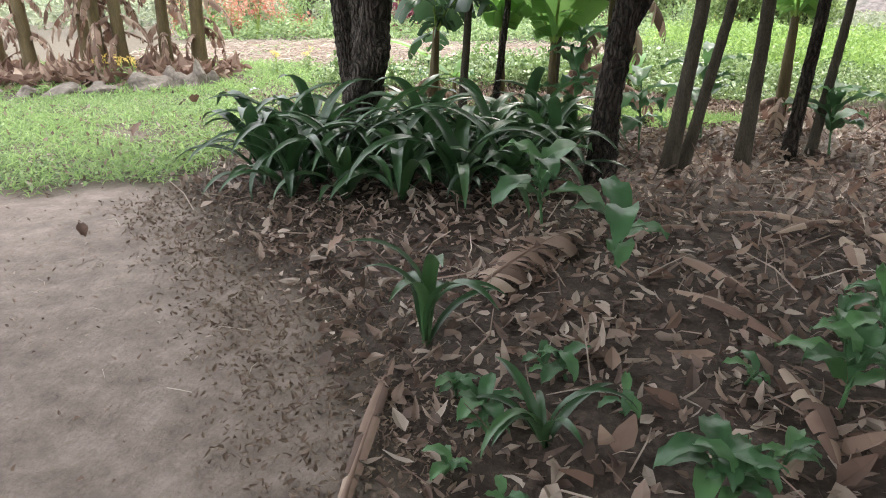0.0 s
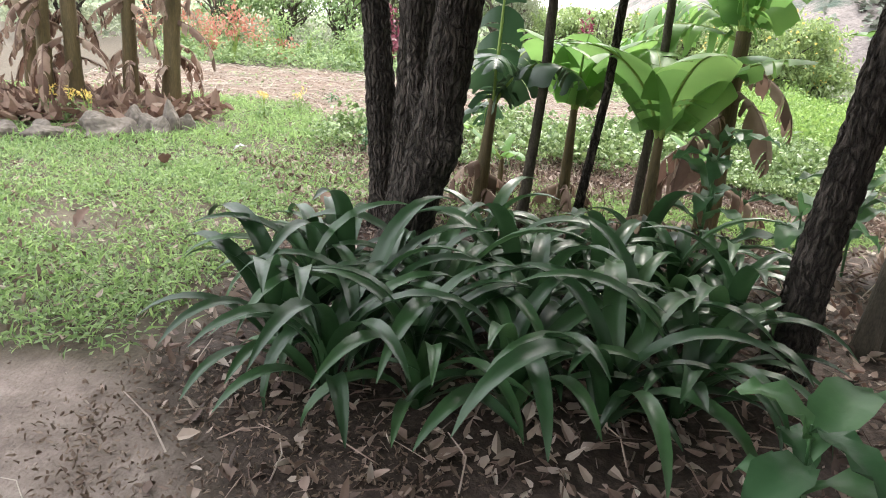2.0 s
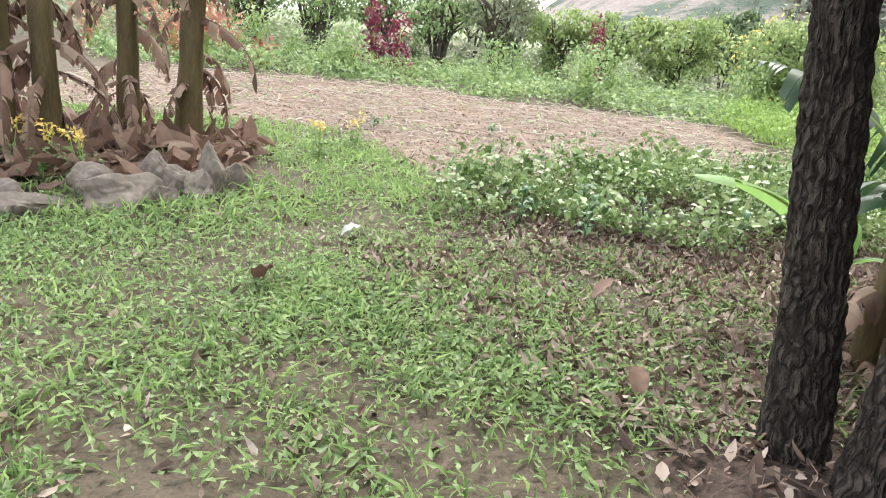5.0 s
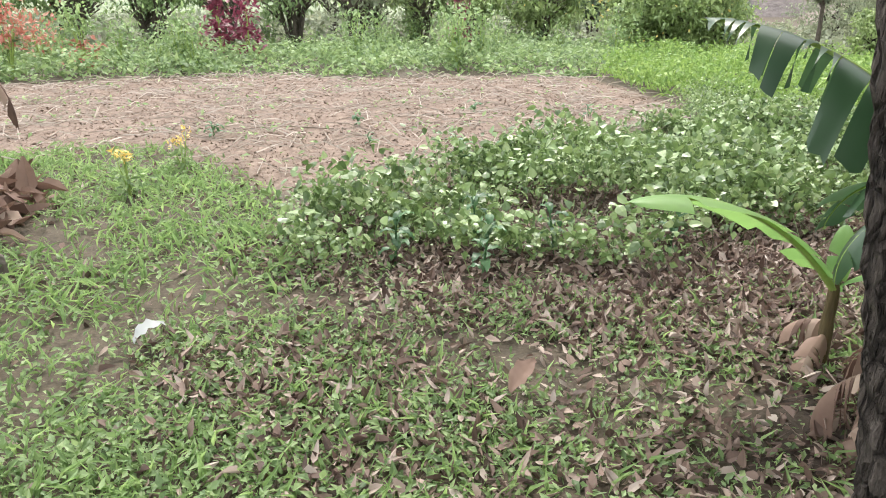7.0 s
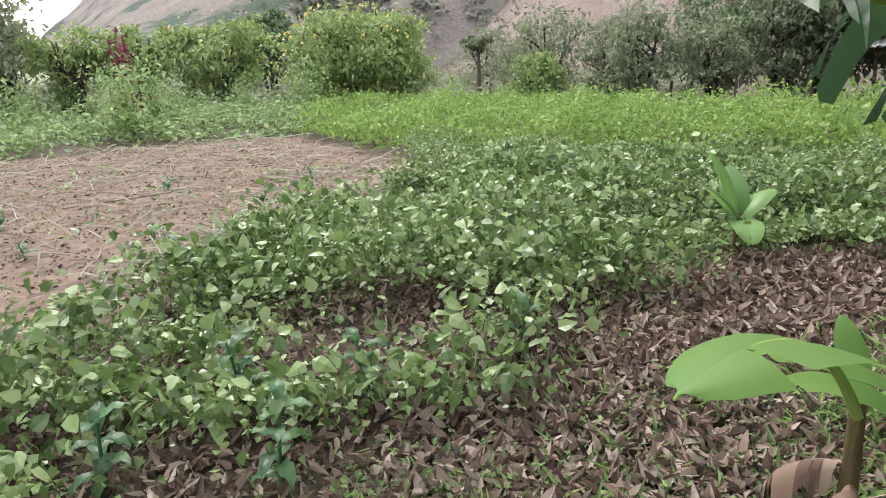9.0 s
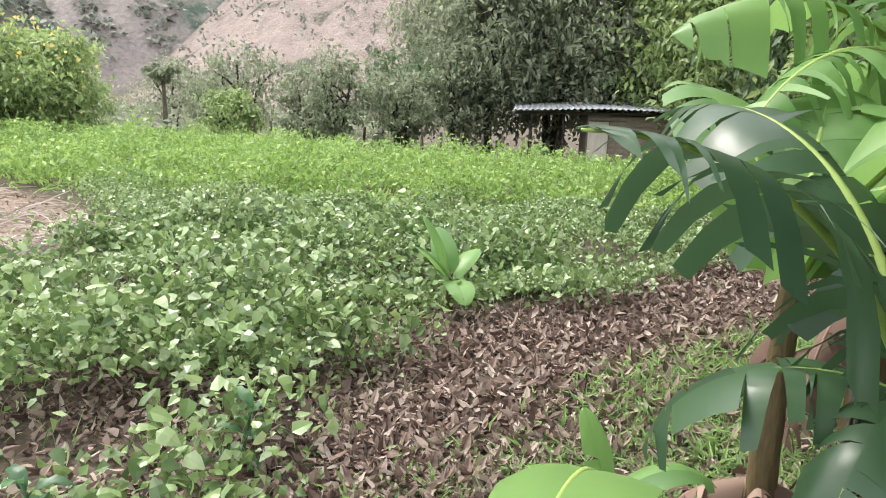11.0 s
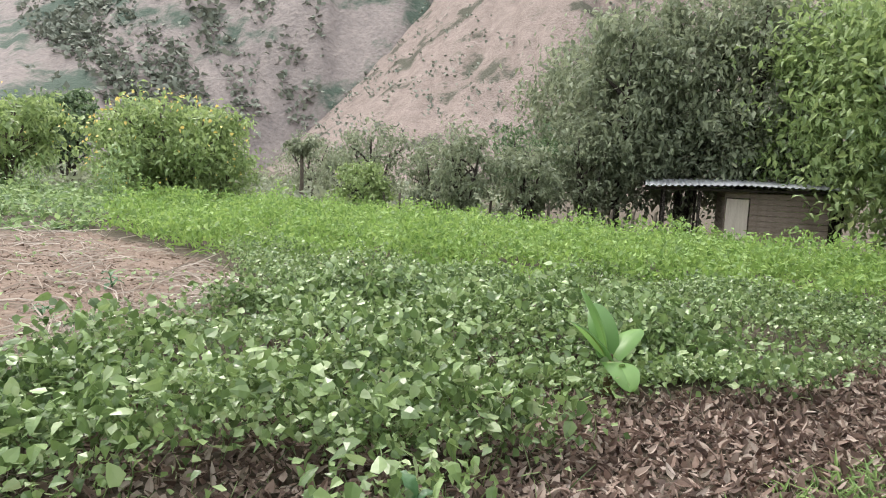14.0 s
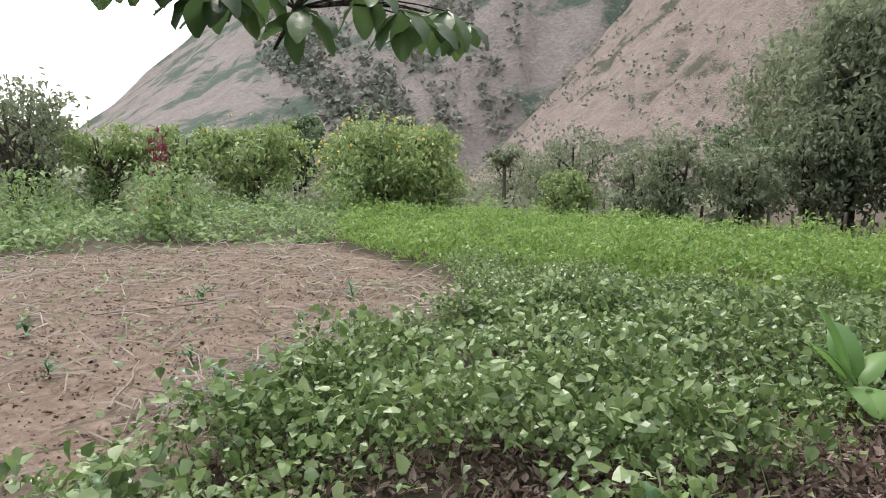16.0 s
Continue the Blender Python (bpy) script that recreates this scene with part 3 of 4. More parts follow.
lay("bean_stems", "thin bean stalks", "bean plants", STICK, "bean", xy, np.zeros(len(xy)), R.uniform(0.1, 0.24, len(xy)), upright=True)
crop("groundnut_leaves", "bright yellow-green groundnut crop", "groundnut crop", LEAF, "peanut", NUTS, 110000, 0.045, 0.12, 1.9, -0.25)
cover("groundnut_shoots", "upright shoots of the groundnut crop", "groundnut crop", NARROW, "peanut", NUTS, 16000, 0.15, 0.32, -0.3, 0.08, True)

# rough growth between the field and the tree line
ROUGH_LEFT = [(-9, 23.4), (-0.8, 23.6), (0.5, 21.9), (3.6, 21.6), (5.4, 20.2), (10, 24.4), (13, 28), (10, 33), (-11, 33)]
xy = grown(sprinkle(ROUGH_LEFT, 36000), -0.3, ROUGH_LEFT)
lay("rough_growth", "mixed green weeds and low shrubs behind the tilled soil", "weeds", LEAF, "weed", xy, R.uniform(0.02, 1, len(xy)) * (0.45 + 0.4 * lumps(xy[:, 0], xy[:, 1], 1.1)), R.uniform(0.1, 0.22, len(xy)))
BACK_EDGE = [(9.5, 24.2), (15.6, 21.5), (16.7, 18.4), (15.8, 13), (14.8, 9), (19, 9), (20, 18), (19, 26), (12, 32)]
xy = sprinkle(BACK_EDGE, 30000)
lay("tall_grass", "tall pale grass along the field edge", "grass", NARROW, "dry_tree", xy, np.zeros(len(xy)), R.uniform(0.3, 0.85, len(xy)), upright=True)
FAR_FLAT = [(-40, 31), (12, 31), (24, 20), (45, 30), (40, 80), (-40, 80)]
xy = sprinkle(FAR_FLAT, 26000)
lay("far_scrub", "low green scrub on the valley floor", "scrub", LEAF, "dry_tree", xy, R.uniform(0.0, 1.1, len(xy)), R.uniform(0.3, 0.6, len(xy)))

# ---------------------------------------------------------------- strap-leaved lilies


def strap_leaf(length, width, rise, droop, seg=12):
    """A long channelled leaf that rises and arches over."""
    v, f = [], []
    x = z = 0.0
    for i in range(seg + 1):
        u = i / seg
        w = width * min(1, 0.45 + 2.2 * u) * (1 - max(0, (u - 0.55) / 0.45) ** 2.0) * 0.5 + 0.002
        ang = rise - droop * u ** 1.3
        e = 0.22 * w
        for side in (-1, -0.5, 0, 0.5, 1):
            v.append((x - e * abs(side) * math.sin(ang) * 1.0, side * w, z + 0.45 * w * abs(side) * math.cos(ang)))
        if i < seg:
            a = i * 5
            f += [(a + k, a + k + 1, a + k + 6, a + k + 5) for k in range(4)]
        x += math.cos(ang) * length / seg
        z += math.sin(ang) * length / seg
    return v, f


STRAPS = [mesh("strap_leaf", *strap_leaf(ln, w, r, d), M["strap"], True) for ln, w, r, d in
          ((0.85, 0.075, 1.35, 2.4), (1.0, 0.08, 1.3, 2.7), (0.7, 0.07, 1.1, 2.1), (0.95, 0.085, 1.5, 2.2), (0.6, 0.06, 0.8, 1.5), (0.8, 0.065, 1.2, 3.0))]


def lily(x, y, leaves, size, label="dark green lily plant with long arching strap leaves", group="lily clump"):
    top = thing("lily_plant", label, "plant", pose(x, y, float(ground_height(x, y)) - 0.01, 0, 0, R.uniform(0, 360)), group)
    for k in range(leaves):
        s = size * R.uniform(0.75, 1.1)
        m = pose(0, 0, 0, R.uniform(-8, 8), R.uniform(-22, 6), k * 137.5 + R.uniform(-15, 15)) @ Matrix.Diagonal((s, s, s, 1)) @ pose(0.02, 0, 0)
        part("leaf", STRAPS[int(R.integers(0, len(STRAPS)))], top, m)
    return top


LILIES = [(-1.4, 5.15), (-1.15, 4.8), (-0.75, 4.75), (-0.35, 4.7), (0.05, 4.65), (0.4, 4.75), (-1.3, 5.5), (-1.0, 5.2), (-0.6, 5.2), (-0.15, 5.15), (0.3, 5.2), (0.75, 5.15), (-1.2, 5.75), (-0.7, 5.7), (-0.2, 5.7), (0.25, 5.75), (0.7, 5.7), (-0.3, 6.2), (0.2, 6.25), (0.65, 6.2), (1.0, 5.9)]
for x, y in LILIES:
    lily(x, y, 17, 1.12)
lily(-0.12, 2.55, 9, 0.68, "young lily plant with a few strap leaves among dead leaves", "")
lily(0.27, 1.88, 8, 0.55, "small lily plant with narrow strap leaves in leaf litter", "")

# ---------------------------------------------------------------- broad-leaved plants under the trees


def paddle(length, width, droop, seg=7, wave=0.03):
    """A broad pointed leaf with a short stalk, folded along the midrib."""
    v, f = [], []
    x = z = 0.0
    for i in range(seg + 1):
        u = i / seg
        w = width * (math.sin(math.pi * min(1, u * 0.97 + 0.02)) ** 0.75) * 0.5 + 0.003
        ang = 0.75 - droop * u
        for side in (-1, -0.5, 0, 0.5, 1):
            v.append((x, side * w, z + 0.3 * w * abs(side) + wave * math.sin(u * 19 + side * 2) * abs(side)))
        if i < seg:
            a = i * 5
            f += [(a + k, a + k + 1, a + k + 6, a + k + 5) for k in range(4)]
        x += math.cos(ang) * length / seg
        z += math.sin(ang) * length / seg
    return v, f


PADDLES = [mesh("broad_leaf", *paddle(ln, w, d), M["broad"], True) for ln, w, d in ((0.5, 0.2, 1.6), (0.42, 0.17, 1.2), (0.34, 0.16, 1.9), (0.55, 0.18, 2.1))]


def broad_plant(x, y, height, leaves, size, label, low=0.3):
    height *= 0.72
    top = thing("broad_leaved_plant", label, "plant", pose(x, y, float(ground_height(x, y)), 0, 0, R.uniform(0, 360)))
    line = bend([(0, 0, 0), (0.02, 0.01, height * 0.5), (0.05, 0.02, height)], 6)
    part("stem", mesh("stem", *tube(line, np.linspace(0.008, 0.004, 6) * (1 + height * 0.5), 7), M["broad"], True), top)
    for k in range(leaves):
        u = low + (1 - low) * (k + 0.5) / leaves
        s = size * R.uniform(0.75, 1.1)
        part("leaf", PADDLES[int(R.integers(0, 4))], top, pose(0.05 * u * u, 0.02 * u, height * u, 0, R.uniform(-30, 20), k * 140 + R.uniform(-25, 25)) @ Matrix.Diagonal((s, s, s, 1)))
    return top


broad_plant(0.54, 4.00, 0.62, 7, 0.95, "broad-leaved green plant with large pointed leaves beside the lilies")
broad_plant(0.83, 3.36, 0.42, 6, 0.75, "drooping broad-leaved plant over dry leaves")
broad_plant(1.3, 2.08, 0.34, 8, 0.56, "low plant with large ribbed green leaves in leaf litter")
broad_plant(1.55, 2.26, 0.5, 7, 0.6, "leafy green shrub seedling in leaf litter")
broad_plant(0.71, 1.68, 0.22, 9, 0.42, "small bushy green seedling in leaf litter")
broad_plant(0.40, 2.26, 0.14, 5, 0.36, "small green seedling in leaf litter")
broad_plant(0.09, 2.03, 0.12, 6, 0.34, "low round-leaved seedling beside the path")
broad_plant(1.72, 6.26, 0.9, 10, 1.0, "leafy green plant behind the dark trunk")
broad_plant(2.53, 6.96, 1.1, 11, 1.1, "tall leafy plant in light behind the trunks")
broad_plant(1.15, 6.50, 1.5, 14, 0.9, "tall leafy shrub among the slender trunks")
broad_plant(3.33, 6.03, 0.8, 10, 1.0, "bright leafy plant at the edge of the grove")
broad_plant(4.14, 5.34, 0.9, 10, 1.0, "leafy green plant at the edge of the grove")

# ---------------------------------------------------------------- trees of the grove


def crown(centre, radius, clumps, per, size, shapes=LEAF, flat=1.0):
    """Leaves gathered in uneven clumps about a centre."""
    d = R.normal(0, 1, (clumps, 3))
    d /= np.linalg.norm(d, axis=1)[:, None]
    c = np.array(centre) + d * (R.uniform(0.25, 1.0, clumps) ** 0.6)[:, None] * np.array(radius)
    r = np.mean(radius) * R.uniform(0.12, 0.34, clumps)
    p = np.repeat(c, per, 0) + R.normal(0, 1, (clumps * per, 3)) * np.repeat(r, per)[:, None] * (0.62, 0.62, 0.5 * flat)
    n = len(p)
    return strew(shapes, p, R.uniform(0, 6.283, n), R.normal(-0.5, 0.6, n), R.normal(0, 0.6, n), R.uniform(0.7, 1.3, n) * size)


def trunk_mesh(points, r0, r1, rings=130, sides=70, ridges=0.007, mat="bark", flare=0.35, swell=()):
    line = bend(points, rings)
    u = np.linspace(0, 1, rings)
    rad = r0 + (r1 - r0) * u + r0 * flare * np.exp(-u * 22)
    v, f = tube(line, rad, sides, 0.035, ridges)
    for z, turn, amount in swell:
        c = line[np.argmin(np.abs(line[:, 2] - z))]
        d = v - c
        w = amount * np.exp(-(d[:, 2] / 0.13) ** 2) * np.clip(np.cos(np.arctan2(d[:, 1], d[:, 0]) - turn), 0, 1) ** 2
        v[:, 0] += w * math.cos(turn)
        v[:, 1] += w * math.sin(turn)
    return mesh("trunk", v, f, M[mat], True)


def grove_tree(label, points, r0, r1, limbs=(), crown_at=None, crown_r=(1.6, 1.6, 0.9), clumps=240, leaf=0.16, mat="bark", ridges=0.01, swell=()):
    x, y = points[0][:2]
    top = thing("tree", label, "tree", pose(x, y, 0), "grove trees")
    rel = [(p[0] - x, p[1] - y, p[2]) for p in points]
    part("trunk", trunk_mesh(rel, r0, r1, ridges=ridges, mat=mat, swell=swell), top)
    for pts, a, b in limbs:
        q = bend([(p[0] - x, p[1] - y, p[2]) for p in pts], 26)
        part("limb", mesh("limb", *tube(q, np.linspace(a, b, 26), 24, 0.04, ridges * 0.6), M[mat], True), top)
    # Crowns are out of sight, added overhead and made thick to shade the grove.
    if crown_at:
        v, f = crown((crown_at[0] - x, crown_at[1] - y, crown_at[2]), crown_r, clumps, 70, leaf)
        part("crown", mesh("crown", v, f, M["tree"]), top)
    return top


TALL = grove_tree("tall tree with deeply furrowed grey-brown bark", [(-1.01, 7.48, -0.08), (-1.05, 7.53, 0.5), (-1.11, 7.59, 1.1), (-1.19, 7.65, 1.8), (-1.38, 7.7, 3.2), (-1.5, 7.8, 5.0)], 0.118, 0.095, crown_at=(-1.4, 6.9, 5.4), crown_r=(1.9, 2.0, 1.0))
grove_tree("thick tree with dark rough bark and a swollen burl", [(-0.86, 7.15, -0.08), (-0.83, 7.17, 0.5), (-0.82, 7.18, 1.1), (-0.84, 7.2, 1.8), (-0.86, 7.2, 3.0), (-0.8, 7.2, 5.0)], 0.165, 0.13,
           swell=((0.95, -0.4, 0.09),), crown_at=(-0.4, 6.8, 5.2), crown_r=(2.0, 2.0, 1.0))
grove_tree("leaning tree with flaking lichened bark forking low", [(-0.88, 6.38, -0.08), (-0.83, 6.38, 0.35), (-0.72, 6.37, 0.8), (-0.66, 6.37, 1.2), (-0.6, 6.4, 1.8), (-0.5, 6.45, 3.2), (-0.4, 6.5, 5.0)], 0.165, 0.115,
           limbs=((((-0.73, 6.4, 0.85), (-0.83, 6.5, 1.15), (-0.87, 6.55, 1.6), (-0.93, 6.65, 3.2)), 0.06, 0.045),), swell=((0.85, -0.9, 0.07),), crown_at=(0.2, 6.0, 5.0), crown_r=(2.0, 2.0, 1.0))
grove_tree("slim dark tree with crooked branches", [(1.14, 5.2, -0.05), (1.16, 5.22, 0.6), (1.26, 5.25, 1.3), (1.36, 5.3, 2.2), (1.5, 5.3, 4.4)], 0.105, 0.075,
           limbs=((((1.23, 5.25, 1.05), (1.38, 5.3, 1.25), (1.5, 5.35, 1.5), (1.62, 5.4, 3.4)), 0.05, 0.03),), crown_at=(1.2, 4.6, 4.4), crown_r=(2.6, 2.4, 0.9), clumps=220)
for label, a, b, r, mat in (
        ("slender upright tree stem in the grove", (1.75, 5.5), (1.95, 5.6), 0.06, "pale_bark"), ("thin leaning tree stem among others", (1.9, 5.6), (2.35, 5.8), 0.045, "pale_bark"),
        ("slender pale tree stem in the grove", (2.45, 5.75), (2.5, 5.9), 0.06, "pale_bark"), ("slender dark tree stem in the grove", (2.9, 5.9), (3.05, 6.0), 0.055, "bark"),
        ("thin tree stem at the grove edge", (3.2, 6.1), (3.4, 6.2), 0.04, "pale_bark"), ("slim pale trunk behind the lilies", (0.12, 7.7), (0.2, 7.8), 0.045, "pale_bark"),
        ("thin leaning dark trunk behind lilies", (0.42, 7.15), (0.62, 7.2), 0.035, "bark"), ("slim crooked pale trunk behind lilies", (1.15, 7.9), (1.2, 8.0), 0.04, "pale_bark")):
    grove_tree(label, [(*a, -0.03), ((a[0] + b[0]) / 2 + 0.04, (a[1] + b[1]) / 2, 1.2), (*b, 2.6), (b[0] * 1.02, b[1], 4.2)], r, r * 0.6, mat=mat, ridges=0.003,
               crown_at=(b[0], b[1] - 0.4, 4.3) if r > 0.045 else None, crown_r=(1.7, 1.7, 0.7), clumps=130)

# Added tree, never in view; its wide crown darkens path and lilies.
grove_tree("unseen tree added to shade the path", [(2.2, -1.8, -0.05), (2.1, -1.7, 1.5), (1.6, -1.0, 3.0), (0.9, 0.4, 4.4)], 0.16, 0.08, crown_at=(0.2, 2.0, 4.6), crown_r=(4.0, 3.6, 0.9), clumps=620)

# Four added trees, out of view, that hold back sky light from the sides.
for x, y in ((-4.6, -2.8), (0.4, -5.0), (5.8, -1.4), (6.8, 3.2)):
    grove_tree("unseen tree added behind the path to block sky light", [(x, y, -0.05), (x + 0.1, y, 1.2), (x, y + 0.2, 2.6), (x, y + 0.3, 4.2)], 0.15, 0.08, crown_at=(x, y + 0.2, 3.4), crown_r=(2.7, 2.7, 1.9), clumps=230, leaf=0.2)

# low branch of the tall tree, reaching over the field edge
REACH = bend([(-0.28, 0.1, 3.2), (0.02, 1.3, 3.1), (0.16, 2.6, 2.55), (0.26, 3.35, 2.06), (0.36, 3.7, 1.96)], 22)
part("branch", mesh("branch", *tube(REACH, np.linspace(0.03, 0.006, 22), 8, 0.05), M["bark"], True), TALL)
EATEN = [mesh("branch_leaf", *paddle(0.17, w, d, 8, 0.004), M["tree_near"], True) for w, d in ((0.07, 0.5), (0.075, 0.9), (0.065, 0.2))]
for k in range(13):
    q = np.array(((k - 6) * 0.115 + 0.32 + R.uniform(-0.05, 0.05), 3.34 + R.uniform(-0.12, 0.12), 2.05 + R.uniform(-0.04, 0.08)))
    side = bend([REACH[17], (REACH[17] + q) / 2 + (0, 0, 0.06), q], 6)
    part("twig", mesh("twig", *tube(side, np.linspace(0.005, 0.002, 6), 5), M["bark"], True), TALL)
    for j in range(5):
        part("leaf", EATEN[j % 3], TALL, pose(*q, R.uniform(-25, 25), R.uniform(55, 100), j * 72 + R.uniform(-20, 20)))

# ---------------------------------------------------------------- banana plants


def banana_leaf(length, width, rise, droop, tears, ragged, seg=28):
    """Two wings torn into strips that hang unevenly from the midrib; returns wings and rib."""
    line, angs = [], []
    x = z = 0.0
    for i in range(seg + 1):
        u = i / seg
        a = rise - droop * u ** 1.25
        line.append((x, 0.0, z))
        angs.append(a)
        x += math.cos(a) * length / seg
        z += math.sin(a) * length / seg
    line = np.array(line)
    pieces = []
    for side in (-1, 1):
        cuts = sorted({2, seg, *(int(k) for k in R.integers(3, seg - 1, tears))})
        for i0, i1 in zip(cuts, cuts[1:]):
            hang = R.uniform(0.05, 0.35) + ragged * R.uniform(0, 1.1)
            slant = R.uniform(0.05, 0.3)
            wide = R.uniform(0.2, 0.9)
            v, f = [], []
            for i in range(i0, i1 + 1):
                u = i / seg
                w = width * 0.5 * max(0.03, math.sin(math.pi * min(1, 0.08 + u * 0.93)) ** 0.55)
                w *= 1 - 0.12 * ragged * R.uniform(0, 1)
                gap = wide * ((0.5 if i == i1 else 0) - (0.4 if i == i0 else 0))
                px, pz, a = line[i, 0], line[i, 2], angs[i]
                for k in range(5):
                    q = k / 4
                    out = w * q
                    sag = hang * q * q * w
                    along = slant * w * q - gap * q * length / seg * 2
                    v.append((px + along * math.cos(a) + 0.3 * sag * math.sin(a), side * out * math.cos(0.5 * hang * q), pz + along * math.sin(a) + 0.18 * w * q - sag * 1.3))
                if i < i1:
                    b = (i - i0) * 5
                    f += [(b + k, b + k + 1, b + k + 6, b + k + 5) if side > 0 else (b + k + 5, b + k + 6, b + k + 1, b + k) for k in range(4)]
            pieces.append((v, f))
    rib = tube(line - np.array((0, 0, 0.006)), np.linspace(0.022, 0.004, seg + 1) * length / 1.5, 7)
    return merge(pieces), rib


def add_banana_leaf(top, at, length, width, rise, droop, tears, ragged, mat="banana", label=""):
    wings, rib = banana_leaf(length, width, rise, droop, tears, ragged)
    leaf = part("leaf", mesh("leaf", *wings, M[mat], True), top, at, label)
    part("midrib", mesh("midrib", *rib, M["dry" if mat == "dry" else "rib"], True), leaf)
    return leaf


def stem_mesh(height, r0, r1, lean=0.0):
    line = bend([(0, 0, -0.05), (lean * 0.4, 0, height * 0.5), (lean, 0, height)], 24)
    return mesh("pseudostem", *tube(line, np.linspace(r0 * 1.15, r1, 24), 20, 0.05, 0.004), M["stem"], True)


def hanging_dry(top, x, y, z, yaw, length, width):
    add_banana_leaf(top, pose(x, y, z, 0, 0, yaw), length, width, -0.2, 1.5, 9, 1.4, "dry", "withered brown hanging leaf")


def banana(x, y, height, r, label, green, dry, lean=0.0, group="", mat="banana"):
    top = thing("banana_plant", label, "banana plant", pose(x, y, float(ground_height(x, y)) - 0.02), group)
    part("pseudostem", stem_mesh(height, r, r * 0.62, lean), top)
    for yaw, length, width, rise, droop, tears, ragged in green:
        add_banana_leaf(top, pose(lean, 0, height - 0.08, 0, 0, yaw), length, width, rise, droop, tears, ragged, mat)
    for yaw, zz, length, width in dry:
        u = zz / height
        hanging_dry(top, lean * u, 0, zz, yaw, length, width)
    return top


# old stand with dead leaves behind the stones
OLD = "old banana plant wrapped in withered brown leaves"
for x, y, h, r, lean in ((-5.72, 11.6, 3.0, 0.09, 0.1), (-5.42, 11.8, 3.1, 0.1, -0.05), (-4.95, 12.45, 3.1, 0.1, 0.08), (-4.42, 12.55, 3.0, 0.12, 0.2), (-6.6, 13.0, 3.2, 0.11, 0.0), (-7.2, 12.2, 3.0, 0.11, -0.1), (-8.0, 12.6, 3.0, 0.11, 0.1)):
    dry = [(R.uniform(0, 360), R.uniform(0.5, 2.4), R.uniform(0.5, 1.1), R.uniform(0.08, 0.2)) for _ in range(15)]
    green = [(R.uniform(0, 360), R.uniform(1.5, 2.0), 0.5, 1.0, 1.7, 8, 0.5) for _ in range(4)]
    banana(x, y, h, r, OLD, green, dry, lean, "old banana stand")

fallen = thing("fallen_leaf", "large pale dry banana leaf lying on leaf litter", "dead leaf", pose(0.08, 2.95, 0.06, 0, 0, 55))
add_banana_leaf(fallen, pose(0, 0, 0), 1.15, 0.36, 0.12, 0.3, 18, 0.7, "dry")
fallen2 = thing("fallen_leaf", "long pale dry leaf stalk lying beside the path", "dead leaf", pose(-0.33, 1.5, 0.03, 0, 0, 84))
add_banana_leaf(fallen2, pose(0, 0, 0), 0.9, 0.06, 0.05, 0.1, 5, 0.3, "dry")
for x, y, a in ((1.2, 2.3, 260), (1.0, 3.0, 300), (1.35, 2.9, 110), (0.9, 3.7, 20), (2.0, 3.2, 70), (2.4, 4.0, 200), (1.7, 4.2, 330)):
    dead = thing("fallen_leaf", "curled pale dry leaf strip on leaf litter", "dead leaf", pose(x, y, 0.05, 0, 0, a), "fallen leaf strips")
    add_banana_leaf(dead, pose(0, 0, 0), 0.6, 0.09, 0.25, 0.6, 5, 0.5, "dry")

# pair beside the field
banana(0.06, 8.76, 0.48, 0.028, "young banana plant with one broad torn green leaf", [(178, 1.2, 0.33, 0.85, 1.0, 3, 0.2), (300, 0.4, 0.16, 0.9, 1.8, 3, 0.3), (40, 0.3, 0.1, 1.35, 0.8, 1, 0.1)], [(90, 0.25, 0.4, 0.15), (200, 0.2, 0.35, 0.12)], 0.0, "field banana plants")
# This plant takes the darkened leaf colour to look shaded.
banana(-0.2, 8.15, 1.05, 0.06, "banana plant with ragged drooping leaves coloured dark as if shaded", [(134, 1.08, 0.5, 0.98, 1.0, 22, 0.75), (92, 0.65, 0.34, 0.3, 1.7, 10, 0.6), (40, 1.2, 0.5, 1.25, 1.7, 14, 0.8), (262, 1.1, 0.45, 1.2, 1.9, 14, 0.8), (80, 1.5, 0.4, 1.52, 0.5, 7, 0.3), (310, 1.2, 0.45, 1.1, 2.0, 14, 0.8), (150, 0.55, 0.2, 0.1, 1.9, 5, 0.4)],
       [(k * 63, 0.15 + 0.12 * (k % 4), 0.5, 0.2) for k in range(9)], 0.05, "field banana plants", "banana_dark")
banana(1.75, 7.75, 1.75, 0.09, "tall banana plant with yellowing frayed leaves", [(118, 1.3, 0.5, 0.75, 1.5, 20, 1.1), (140, 1.4, 0.5, 0.4, 1.6, 20, 1.1), (90, 1.6, 0.6, 1.35, 1.0, 12, 0.5), (20, 1.6, 0.55, 1.1, 1.8, 12, 0.6), (190, 1.5, 0.55, 1.25, 1.5, 12, 0.6), (230, 1.5, 0.5, 1.2, 1.7, 12, 0.6), (290, 1.5, 0.5, 1.2, 1.7, 12, 0.6)],
       [(k * 71, 0.5 + 0.2 * (k % 6), 0.9, 0.22) for k in range(8)], 0.0, "field banana plants")
banana(1.05, 7.3, 0.95, 0.05, "banana plant with wide bright leaves behind the grove", [(k * 62 + 20, 1.3, 0.55, 1.2, 1.4, 5, 0.25) for k in range(6)], [(k * 80, 0.3, 0.5, 0.15) for k in range(4)], 0.0, "grove banana plants")
banana(0.6, 8.3, 1.0, 0.05, "banana plant with broad backlit leaves", [(k * 45 + 215, 1.1, 0.5, 1.25, 1.2, 4, 0.2) for k in range(5)], [(k * 90, 0.3, 0.5, 0.15) for k in range(4)], 0.0, "grove banana plants")
